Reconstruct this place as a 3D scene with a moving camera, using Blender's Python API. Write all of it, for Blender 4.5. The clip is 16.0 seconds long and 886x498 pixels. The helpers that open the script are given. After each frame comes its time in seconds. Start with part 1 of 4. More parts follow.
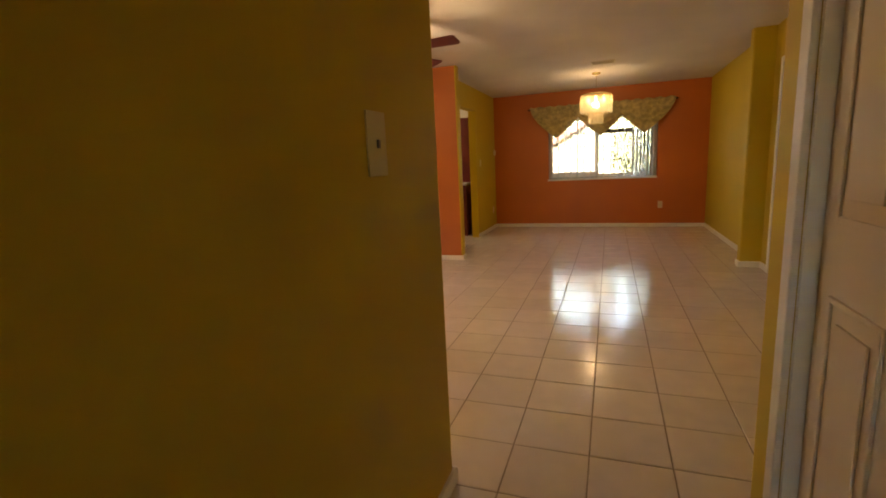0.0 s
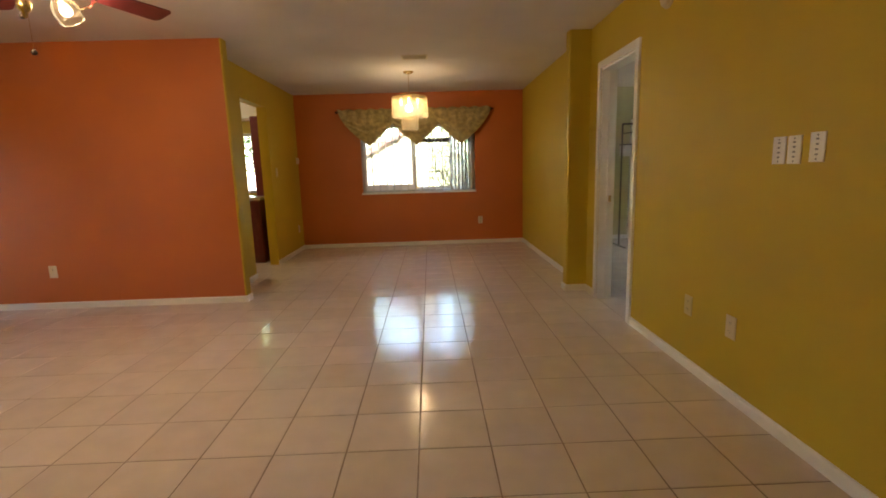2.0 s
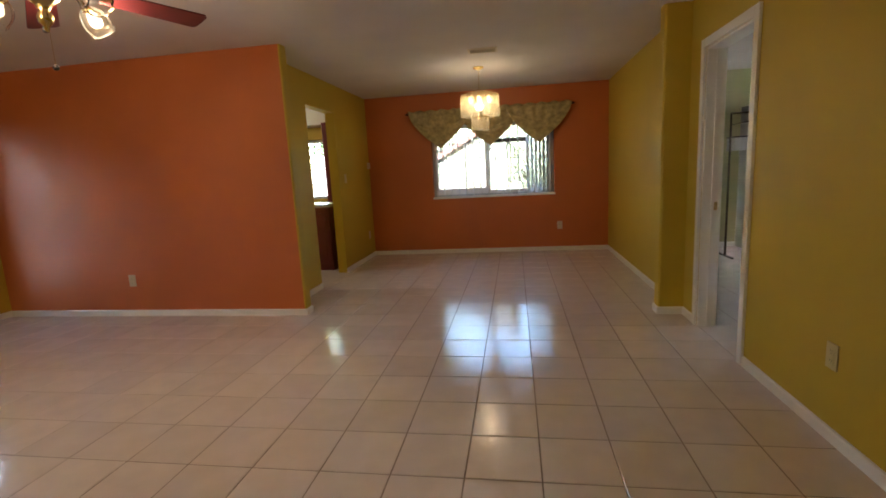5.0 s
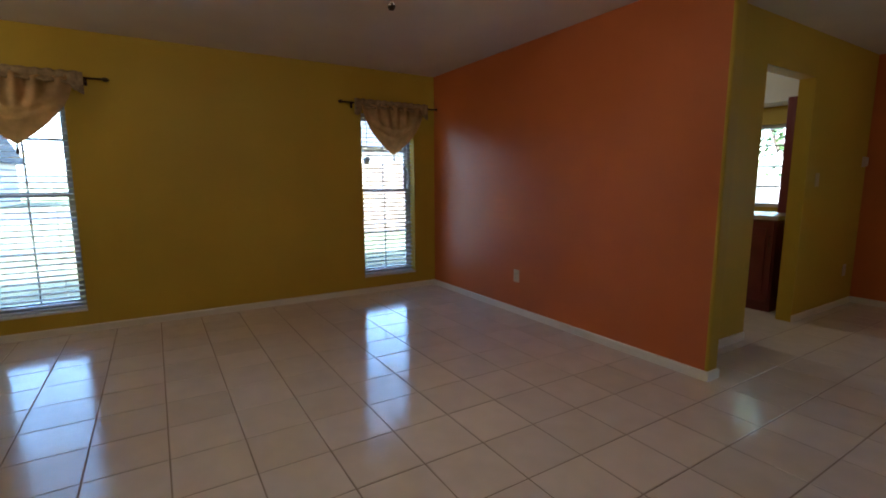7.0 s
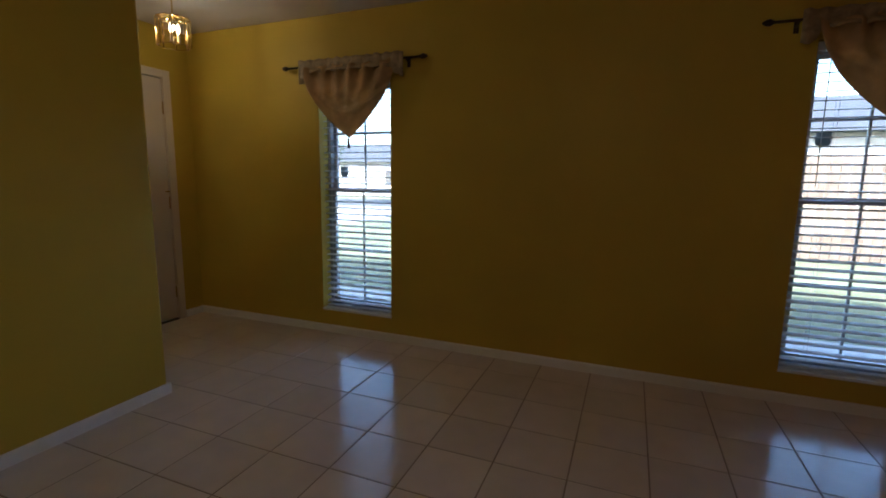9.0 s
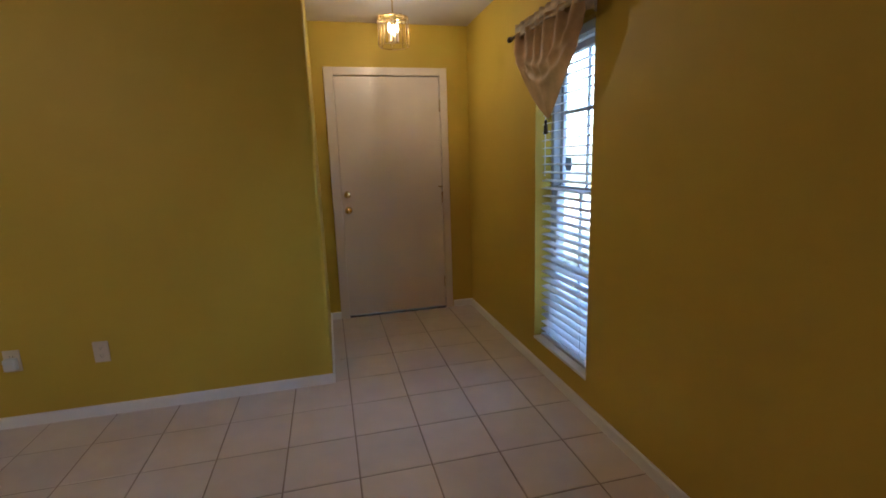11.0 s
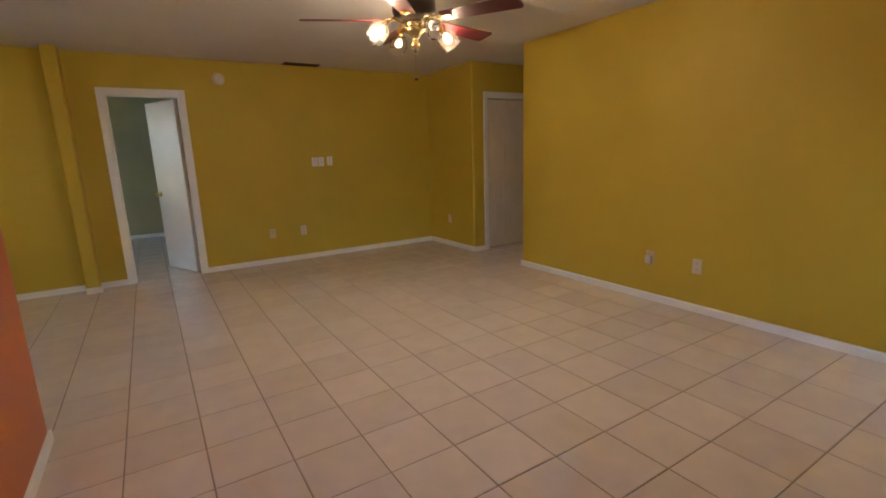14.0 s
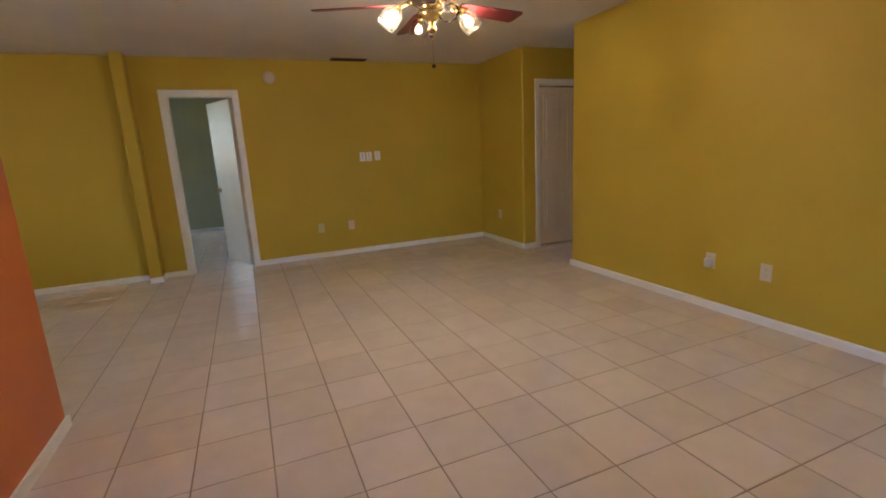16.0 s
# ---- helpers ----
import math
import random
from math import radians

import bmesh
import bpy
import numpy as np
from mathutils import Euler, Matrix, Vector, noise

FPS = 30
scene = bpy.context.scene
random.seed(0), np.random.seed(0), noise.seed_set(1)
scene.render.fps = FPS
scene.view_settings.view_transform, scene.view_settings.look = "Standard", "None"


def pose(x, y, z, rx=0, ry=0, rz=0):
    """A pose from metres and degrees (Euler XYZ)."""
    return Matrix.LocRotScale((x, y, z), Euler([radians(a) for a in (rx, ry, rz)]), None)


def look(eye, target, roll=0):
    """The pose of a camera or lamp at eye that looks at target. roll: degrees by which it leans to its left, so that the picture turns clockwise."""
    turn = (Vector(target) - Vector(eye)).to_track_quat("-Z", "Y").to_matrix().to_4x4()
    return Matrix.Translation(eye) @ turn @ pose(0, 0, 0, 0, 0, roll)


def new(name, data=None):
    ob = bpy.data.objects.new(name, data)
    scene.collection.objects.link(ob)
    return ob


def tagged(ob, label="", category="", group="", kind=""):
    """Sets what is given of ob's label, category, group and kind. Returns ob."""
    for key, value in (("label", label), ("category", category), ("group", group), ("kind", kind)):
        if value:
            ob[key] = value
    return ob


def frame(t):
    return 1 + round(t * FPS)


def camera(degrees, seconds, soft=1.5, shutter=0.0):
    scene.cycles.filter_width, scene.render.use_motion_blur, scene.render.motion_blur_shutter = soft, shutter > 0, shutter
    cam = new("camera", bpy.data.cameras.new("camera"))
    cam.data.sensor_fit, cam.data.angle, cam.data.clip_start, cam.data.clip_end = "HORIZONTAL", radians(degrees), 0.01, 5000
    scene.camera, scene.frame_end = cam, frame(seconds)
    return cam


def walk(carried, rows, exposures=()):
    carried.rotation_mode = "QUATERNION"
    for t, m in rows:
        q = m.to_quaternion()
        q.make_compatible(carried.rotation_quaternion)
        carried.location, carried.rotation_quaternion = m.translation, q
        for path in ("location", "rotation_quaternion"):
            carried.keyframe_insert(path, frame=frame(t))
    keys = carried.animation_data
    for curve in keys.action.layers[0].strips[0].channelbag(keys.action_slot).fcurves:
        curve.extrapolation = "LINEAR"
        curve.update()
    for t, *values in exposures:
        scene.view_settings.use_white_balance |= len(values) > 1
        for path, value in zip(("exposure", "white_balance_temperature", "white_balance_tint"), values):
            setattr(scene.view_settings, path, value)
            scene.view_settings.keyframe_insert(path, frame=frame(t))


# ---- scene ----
cam = camera(87.4, 16.0, soft=1.8)
PATH = [
    (0, (-0.352, 1.046, 1.238), (-1.025, 2.895, 0.884), -2.8),
    (0.5, (-0.390, 1.419, 1.218), (-0.792, 3.351, 0.891), -2.2),
    (1, (-0.437, 1.760, 1.220), (-0.599, 3.727, 0.893), -1.6),
    (1.5, (-0.391, 2.061, 1.237), (-0.382, 4.032, 0.898), -2.0),
    (2, (-0.327, 2.310, 1.221), (-0.282, 4.281, 0.884), -1.7),
    (2.5, (-0.269, 2.548, 1.227), (-0.207, 4.521, 0.902), -1.7),
    (3, (-0.220, 2.685, 1.260), (-0.108, 4.661, 0.970), -1.6),
    (3.2, (-0.254, 2.655, 1.253), (-0.094, 4.627, 0.965), -2.0),
    (5.3, (-0.170, 2.838, 1.274), (-0.663, 4.747, 0.937), -2.7),
    (5.5, (-0.192, 2.910, 1.256), (-0.821, 4.779, 0.920), -2.3),
    (6, (-0.307, 3.225, 1.251), (-1.312, 4.919, 0.904), -2.0),
    (6.5, (-0.495, 3.595, 1.249), (-1.862, 5.019, 0.928), -1.3),
    (7, (-0.682, 3.903, 1.245), (-2.364, 4.947, 0.958), -0.2),
    (7.5, (-1.027, 4.383, 1.239), (-2.929, 4.950, 0.996), 0.3),
    (8, (-1.416, 4.706, 1.257), (-3.390, 4.856, 0.976), 0.5),
    (8.5, (-1.898, 4.868, 1.191), (-3.856, 4.563, 0.914), 0.4),
    (9, (-2.425, 5.011, 1.243), (-4.260, 4.273, 0.947), 0.7),
    (9.5, (-2.922, 5.059, 1.248), (-4.556, 3.946, 0.950), -0.0),
    (9.7, (-3.114, 5.081, 1.260), (-4.641, 3.831, 0.935), 0.6),
    (11.8, (-4.649, 5.598, 1.371), (-4.445, 3.637, 1.035), -2.7),
    (12, (-4.705, 5.644, 1.372), (-4.365, 3.703, 1.031), -2.3),
    (12.5, (-4.855, 5.825, 1.394), (-4.109, 4.004, 1.036), -2.1),
    (13, (-4.883, 6.053, 1.349), (-3.816, 4.402, 0.984), -2.0),
    (13.2, (-4.905, 6.102, 1.333), (-3.709, 4.540, 0.972), -2.0),
    (13.5, (-4.931, 6.156, 1.319), (-3.533, 4.777, 0.939), -1.9),
    (14, (-4.922, 6.191, 1.319), (-3.261, 5.154, 0.914), -1.9),
    (14.5, (-4.931, 6.209, 1.321), (-3.132, 5.435, 0.914), -1.9),
    (15, (-4.915, 6.206, 1.309), (-3.071, 5.554, 0.890), -2.0),
    (15.5, (-4.901, 6.056, 1.310), (-3.057, 5.411, 0.881), -2.5),
    (16, (-4.920, 5.764, 1.297), (-3.113, 5.017, 0.879), -3.0),
]
EXPOSURES = [(0.0, 4.95, 8000, 11), (1.0, 5.02, 7500, 9), (2.5, 4.85, 6500, 8), (5.5, 4.5, 5700, 7), (6.5, 4.05, 5300, 5), (7.0, 3.88, 5100, 4), (7.5, 3.78, 4980, 3), (8.5, 2.95, 5050, 4), (9.0, 2.95, 5100, 4), (9.5, 3.5, 5000, 5), (10.0, 3.75, 5000, 7), (12.0, 4.35, 5300, 9), (12.5, 4.45, 5600, 9), (14.0, 4.82, 5800, 8), (16.0, 4.92, 5500, 7)]
walk(cam, [(t, look(eye, target, roll)) for t, eye, target, roll in PATH], EXPOSURES)

# ---- daylight: sky and one sun from beyond the bedroom side ----
SUN_AZIMUTH, SUN_HEIGHT = radians(125), radians(38)
world = bpy.data.worlds.new("sky")
scene.world = world
world.use_nodes = True
wn = world.node_tree.nodes
sky = wn.new("ShaderNodeTexSky")
sky.sky_type = "NISHITA"
sky.sun_disc = False
sky.sun_elevation = SUN_HEIGHT
sky.sun_rotation = SUN_AZIMUTH
sky.ozone_density, sky.dust_density = 0.4, 2.5
world.node_tree.links.new(sky.outputs[0], wn["Background"].inputs[0])
wn["Background"].inputs[1].default_value = 0.15


def lamp(name, kind, place, power, colour=(1, 1, 1), size=0.03):
    data = bpy.data.lights.new(name, kind)
    data.energy, data.color = power, colour
    if kind == "POINT":
        data.shadow_soft_size = size
    ob = new(name, data)
    ob.matrix_world = place
    return ob


sun_from = Vector((math.sin(SUN_AZIMUTH) * math.cos(SUN_HEIGHT), math.cos(SUN_AZIMUTH) * math.cos(SUN_HEIGHT), math.sin(SUN_HEIGHT)))
sun = lamp("sun", "SUN", look(sun_from * 50, (0, 0, 0)), 3.0, (1, 0.95, 0.87))
sun.data.angle = radians(0.5)

WARM = (1.0, 0.75, 0.47)
FAN_W, DINING_W, ENTRY_W, KITCHEN_W = 0.58, 0.20, 0.40, 0.9

# ---- materials ----
def material(name, colour, rough=0.5, metal=0.0, vary=0.05, scale=3.0, grain=200.0, bump=0.05, spread=0.0, coat=0.0, depth=0.001, rough_vary=0.0):
    """Colour with slow and fine variation, relief of depth metres, and a spread from piece to piece."""
    m = bpy.data.materials.new(name)
    m.use_nodes = True
    n, l = m.node_tree.nodes, m.node_tree.links
    b = n["Principled BSDF"]
    b.inputs["Roughness"].default_value = rough
    b.inputs["Metallic"].default_value = metal
    b.inputs["Coat Weight"].default_value = coat
    co = n.new("ShaderNodeTexCoord")
    slow, fine = n.new("ShaderNodeTexNoise"), n.new("ShaderNodeTexNoise")
    slow.inputs["Scale"].default_value, fine.inputs["Scale"].default_value = scale, grain
    slow.inputs["Detail"].default_value = 5
    where = n.new("ShaderNodeNewGeometry").outputs["Position"] if spread else co.outputs["Object"]
    for t in (slow, fine):
        l.new(where, t.inputs["Vector"])
    ramp = n.new("ShaderNodeMapRange")
    ramp.inputs["From Min"].default_value, ramp.inputs["From Max"].default_value = 0.3, 0.7
    ramp.inputs["To Min"].default_value, ramp.inputs["To Max"].default_value = 1 - vary, 1 + vary
    l.new(slow.outputs["Fac"], ramp.inputs["Value"])
    hue = n.new("ShaderNodeHueSaturation")
    hue.inputs["Color"].default_value = (*colour, 1)
    value = ramp.outputs["Result"]
    if spread:
        info, sp, mul = n.new("ShaderNodeObjectInfo"), n.new("ShaderNodeMapRange"), n.new("ShaderNodeMath")
        sp.inputs["To Min"].default_value, sp.inputs["To Max"].default_value = 1 - spread, 1 + spread
        mul.operation = "MULTIPLY"
        l.new(info.outputs["Random"], sp.inputs["Value"])
        l.new(value, mul.inputs[0])
        l.new(sp.outputs["Result"], mul.inputs[1])
        value = mul.outputs[0]
    l.new(value, hue.inputs["Value"])
    l.new(hue.outputs["Color"], b.inputs["Base Color"])
    if rough_vary:
        rr = n.new("ShaderNodeMapRange")
        rr.inputs["From Min"].default_value, rr.inputs["From Max"].default_value = 0.3, 0.7
        rr.inputs["To Min"].default_value, rr.inputs["To Max"].default_value = rough - rough_vary, rough + rough_vary
        l.new(slow.outputs["Fac"], rr.inputs["Value"])
        l.new(rr.outputs["Result"], b.inputs["Roughness"])
    if bump:
        bp = n.new("ShaderNodeBump")
        bp.inputs["Strength"].default_value, bp.inputs["Distance"].default_value = bump, depth
        l.new(fine.outputs["Fac"], bp.inputs["Height"])
        l.new(bp.outputs["Normal"], b.inputs["Normal"])
    return m


def let_light_through(m, share):
    """Thin cloth or vinyl: part of the light goes through it."""
    n, l = m.node_tree.nodes, m.node_tree.links
    b, out = n["Principled BSDF"], n["Material Output"]
    t, mix = n.new("ShaderNodeBsdfTranslucent"), n.new("ShaderNodeMixShader")
    l.new(b.inputs["Base Color"].links[0].from_socket, t.inputs["Color"])
    mix.inputs[0].default_value = share
    l.new(b.outputs[0], mix.inputs[1])
    l.new(t.outputs[0], mix.inputs[2])
    l.new(mix.outputs[0], out.inputs["Surface"])


def glow(name, colour, strength):
    m = bpy.data.materials.new(name)
    m.use_nodes = True
    b = m.node_tree.nodes["Principled BSDF"]
    b.inputs["Base Color"].default_value = (*colour, 1)
    b.inputs["Emission Color"].default_value = (*colour, 1)
    b.inputs["Emission Strength"].default_value = strength
    return m


def glass(name, rough=0.0, tint=(1, 1, 1), ior=1.45):
    m = material(name, tint, rough, vary=0.0, bump=0)
    b = m.node_tree.nodes["Principled BSDF"]
    b.inputs["Transmission Weight"].default_value = 1.0
    b.inputs["IOR"].default_value = ior
    return m


YELLOW = material("mustard_yellow_wall_paint", (0.55, 0.39, 0.034), 0.55, vary=0.05, scale=1.3, grain=260, bump=0.35, depth=0.0006)
ORANGE = material("burnt_orange_wall_paint", (0.56, 0.155, 0.036), 0.42, vary=0.06, scale=1.3, grain=260, bump=0.35, depth=0.0006)
ORANGE.node_tree.nodes["Principled BSDF"].inputs["Specular IOR Level"].default_value = 0.5
YELLOW.node_tree.nodes["Principled BSDF"].inputs["Specular IOR Level"].default_value = 0.35
CEILING = material("off_white_textured_ceiling", (0.70, 0.65, 0.63), 0.9, vary=0.04, scale=2, grain=90, bump=0.8, depth=0.003)
TRIM = material("white_gloss_trim_paint", (0.84, 0.82, 0.80), 0.35, vary=0.03, grain=60, bump=0.05)
DOORPAINT = material("cream_white_door_paint", (0.76, 0.66, 0.55), 0.33, vary=0.04, scale=2, grain=40, bump=0.06)
TILE = material("cream_glazed_floor_tile", (0.73, 0.645, 0.61), 0.15, vary=0.045, scale=7, grain=35, bump=0.03, spread=0.05, coat=0.0, depth=0.0008, rough_vary=0.05)
GROUT = material("brown_grout", (0.29, 0.225, 0.19), 0.9, vary=0.25, scale=4, grain=300, bump=0.4)
BRASS = material("polished_brass", (0.64, 0.50, 0.22), 0.18, 1.0, vary=0.08, grain=90, bump=0.02)
BRONZE = material("dark_bronze_metal", (0.05, 0.032, 0.025), 0.4, 0.7, vary=0.15, grain=90, bump=0.05)
CHERRY = material("red_cherry_fan_blade_wood", (0.085, 0.012, 0.014), 0.4, vary=0.25, scale=9, grain=70, bump=0.05)
PLASTIC = material("ivory_plastic_plate", (0.70, 0.61, 0.46), 0.4, vary=0.03, bump=0)
SLOT = material("dark_slot", (0.05, 0.045, 0.04), 0.6, vary=0.1, bump=0)
SATIN = material("gold_rose_satin_fabric", (0.62, 0.42, 0.20), 0.42, vary=0.22, scale=9, grain=380, bump=0.25, depth=0.0008)
SAGE = material("sage_gold_brocade_fabric", (0.46, 0.37, 0.16), 0.5, vary=0.35, scale=16, grain=300, bump=0.3, depth=0.0008)
RUFFLE = material("olive_brown_brocade_fabric", (0.34, 0.25, 0.13), 0.55, vary=0.4, scale=22, grain=300, bump=0.3, depth=0.0008)
BLIND = material("white_blind_slat_vinyl", (0.78, 0.78, 0.78), 0.45, vary=0.03, grain=30, bump=0.03)
let_light_through(SATIN, 0.45)
let_light_through(SAGE, 0.12)
let_light_through(BLIND, 0.3)
SASH = material("grey_white_window_frame", (0.5, 0.5, 0.52), 0.4, vary=0.05, grain=50, bump=0.03)
BAR = material("grey_glazing_bar", (0.22, 0.22, 0.24), 0.5, vary=0.05, bump=0)
YELLOWED = material("plate_painted_over_in_mustard", (0.62, 0.54, 0.26), 0.45, vary=0.05, bump=0)
PANE = glass("window_glass")
CLEAR = glass("clear_lamp_glass", 0.02, (1, 0.98, 0.94), 1.1)
FROST = glass("etched_shade_glass", 0.17, (1, 0.93, 0.80), 1.2)
BULB = glow("lit_bulb", (1.0, 0.74, 0.42), 0.7)
BULB_OFF = material("unlit_bulb_glass", (0.8, 0.78, 0.74), 0.2, vary=0, bump=0)
MAROON = material("dark_cherry_cabinet_wood", (0.15, 0.02, 0.026), 0.35, vary=0.2, scale=6, grain=60, bump=0.05)
WARDROBE = material("dark_brown_wardrobe_wood", (0.03, 0.02, 0.018), 0.45, vary=0.2, scale=6, grain=60, bump=0.05)
COUNTER = material("pale_stone_worktop", (0.5, 0.45, 0.4), 0.25, vary=0.15, scale=20, bump=0)
BLUEWALL = material("pale_olive_bedroom_wall", (0.46, 0.43, 0.25), 0.6, vary=0.04, grain=240, bump=0.2)
GRASS = material("lawn", (0.15, 0.155, 0.075), 0.9, vary=0.35, scale=0.8, grain=60, bump=0.8, depth=0.03)
CONCRETE = material("pale_concrete", (0.42, 0.40, 0.37), 0.85, vary=0.12, scale=1.2, grain=80, bump=0.3)
ASPHALT = material("asphalt", (0.06, 0.06, 0.06), 0.9, vary=0.15, grain=80, bump=0.4)
GREYWOOD = material("silvered_fence_board", (0.24, 0.22, 0.205), 0.8, vary=0.25, scale=3, grain=60, bump=0.4, spread=0.15)
FENCEWOOD = material("weathered_cedar_fence", (0.16, 0.112, 0.078), 0.8, vary=0.18, scale=3, grain=60, bump=0.4, spread=0.15)
STUCCO = material("white_stucco_wall", (0.45, 0.43, 0.41), 0.85, vary=0.06, grain=120, bump=0.5)
ROOF = material("grey_shingle_roof", (0.05, 0.05, 0.055), 0.85, vary=0.2, scale=5, grain=40, bump=0.6, depth=0.01)
BARK = material("grey_brown_bark", (0.14, 0.10, 0.07), 0.9, vary=0.3, scale=6, grain=40, bump=0.8, depth=0.02)
DUSTYLEAF = material("dusty_grey_green_leaves", (0.11, 0.125, 0.075), 0.7, vary=0.4, scale=3, bump=0)
SIDING = material("pale_green_grey_siding", (0.17, 0.174, 0.135), 0.75, vary=0.15, scale=3, grain=60, bump=0.3, spread=0.15)
RUSTWOOD = material("rust_brown_painted_board", (0.13, 0.065, 0.05), 0.7, vary=0.15, grain=60, bump=0.3)
LEAF = material("green_leaves", (0.07, 0.12, 0.03), 0.6, vary=0.35, scale=3, bump=0)
STICKER = material("grey_security_sticker", (0.3, 0.34, 0.36), 0.5, vary=0.1, bump=0)
let_light_through(STICKER, 0.5)


# ---- building kit ----
def finish(bm, name, mat, parent=None, smooth=False):
    me = bpy.data.meshes.new(name)
    bmesh.ops.recalc_face_normals(bm, faces=bm.faces)
    bm.to_mesh(me)
    bm.free()
    for m in mat if isinstance(mat, (list, tuple)) else (mat,):
        me.materials.append(m)
    if smooth:
        me.shade_smooth()
    ob = new(name, me)
    ob.parent = parent
    return ob


def part(name, bm, mat, parent, label="", smooth=False):
    return tagged(finish(bm, name, mat, parent, smooth), label)


def thing(name, m, label, category, group="", kind=""):
    ob = new(name)
    ob.empty_display_size = 0.1
    ob.matrix_basis = m
    return tagged(ob, label, category, group, kind)


def box(bm, x0, x1, y0, y1, z0, z1, bevel=0.0, index=0):
    geo = bmesh.ops.create_cube(bm, size=1, matrix=Matrix.Translation(((x0 + x1) / 2, (y0 + y1) / 2, (z0 + z1) / 2)) @ Matrix.Diagonal((x1 - x0, y1 - y0, z1 - z0, 1)))
    vs = geo["verts"]
    fs = list({f for v in vs for f in v.link_faces})
    for f in fs:
        f.material_index = index
    if bevel:
        bmesh.ops.bevel(bm, geom=list({e for v in vs for e in v.link_edges}), offset=bevel, segments=2, affect="EDGES", profile=0.6)
    return bm


def boxed(*a, **k):
    return box(bmesh.new(), *a, **k)


def rounded(points, radii):
    """The outline with the corners in radii {index: radius} rounded off."""
    out = []
    for i, p in enumerate(points):
        p = Vector(p)
        if i not in radii:
            out.append(p)
            continue
        a, b = Vector(points[i - 1]) - p, Vector(points[(i + 1) % len(points)]) - p
        a, b = a.normalized() * radii[i], b.normalized() * radii[i]
        for k in range(6):
            w = k / 5 * math.pi / 2
            out.append(p + a * (1 - math.sin(w)) + b * (1 - math.cos(w)))
    return out


def prism(bm, points, z0, z1, index=0):
    low = [bm.verts.new((x, y, z0)) for x, y in points]
    high = [bm.verts.new((x, y, z1)) for x, y in points]
    n = len(points)
    faces = [bm.faces.new(low[::-1]), bm.faces.new(high)]
    for i in range(n):
        faces.append(bm.faces.new((low[i], low[(i + 1) % n], high[(i + 1) % n], high[i])))
    for f in faces:
        f.material_index = index
    return bm


def lathe(bm, profile, n=20, m=Matrix()):
    """A turned body from (radius, height) pairs."""
    rings = [[bm.verts.new(m @ Vector((r * math.cos(2 * math.pi * k / n), r * math.sin(2 * math.pi * k / n), z))) for k in range(n)] for r, z in profile]
    for a, b in zip(rings, rings[1:]):
        for k in range(n):
            bm.faces.new((a[k], a[(k + 1) % n], b[(k + 1) % n], b[k]))
    for ring, (r, z) in ((rings[0], profile[0]), (rings[-1], profile[-1])):
        if r > 0.0015:
            bm.faces.new(ring)
    return bm


def tube(bm, points, radius, n=8):
    points = [Vector(p) for p in points]
    rings = []
    for i, p in enumerate(points):
        d = (points[min(i + 1, len(points) - 1)] - points[max(i - 1, 0)]).normalized()
        q = d.to_track_quat("Z", "Y")
        r = radius[i] if isinstance(radius, (list, tuple)) else radius
        rings.append([bm.verts.new(p + q @ Vector((r * math.cos(2 * math.pi * k / n), r * math.sin(2 * math.pi * k / n), 0))) for k in range(n)])
    for a, b in zip(rings, rings[1:]):
        for k in range(n):
            bm.faces.new((a[k], a[(k + 1) % n], b[(k + 1) % n], b[k]))
    bm.faces.new(rings[0])
    bm.faces.new(rings[-1])
    return bm


def structure(name, bm, mat, label="", smooth=False):
    return tagged(finish(bm, name, mat, None, smooth), label, kind="structure")

# ---- plan, in metres ----
H = 2.44
XW, XE = -5.48, 1.184            # window wall and east wall faces
YA, XA = 6.763, -2.157            # accent wall face and its end
XD, YD = -2.438, 9.941          # dining room west and north faces
YS, XS0, XS1 = 2.60, -4.185, -0.918   # south wall face and its ends
YB, XH = 2.567, 0.072            # short wall by the hall, hall east face
YE = 1.382                       # entry wall face
P, OX, OY = 0.322, 0.227, 0.009  # tile and joint, and where a joint lies
PX, PY0, PY1 = 0.985, 6.755, 6.880  # pilaster beside the bedroom door

W1, W2 = (2.736, 3.361, 0.196, 1.98), (5.852, 6.49, 0.196, 1.98)
DW = (-1.429, 0.411, 0.88, 1.99)
BD = (5.768, 6.462, 2.038)
KO = (7.79, 8.62, 2.088)
ED = (-5.238, -4.338, 2.05)
CL = (0.832, 2.332, 2.022)


def wall_y(name, x0, x1, runs, holes, z_top=H, mat=YELLOW):
    """A wall between x0 and x1 along y from runs[0] to runs[1], with holes (y0, y1, z0, z1)."""
    bm = bmesh.new()
    y = runs[0]
    for a, b, z0, z1 in holes:
        box(bm, x0, x1, y, a, -0.01, z_top)
        if z0 > 0:
            box(bm, x0, x1, a, b, -0.01, z0)
        box(bm, x0, x1, a, b, z1, z_top)
        y = b
    box(bm, x0, x1, y, runs[1], -0.01, z_top)
    return structure(name, bm, mat)


def wall_x(name, y0, y1, runs, holes, z_top=H, mat=YELLOW):
    bm = bmesh.new()
    x = runs[0]
    for a, b, z0, z1 in holes:
        box(bm, x, a, y0, y1, -0.01, z_top)
        if z0 > 0:
            box(bm, a, b, y0, y1, -0.01, z0)
        box(bm, a, b, y0, y1, z1, z_top)
        x = b
    box(bm, x, runs[1], y0, y1, -0.01, z_top)
    return structure(name, bm, mat)


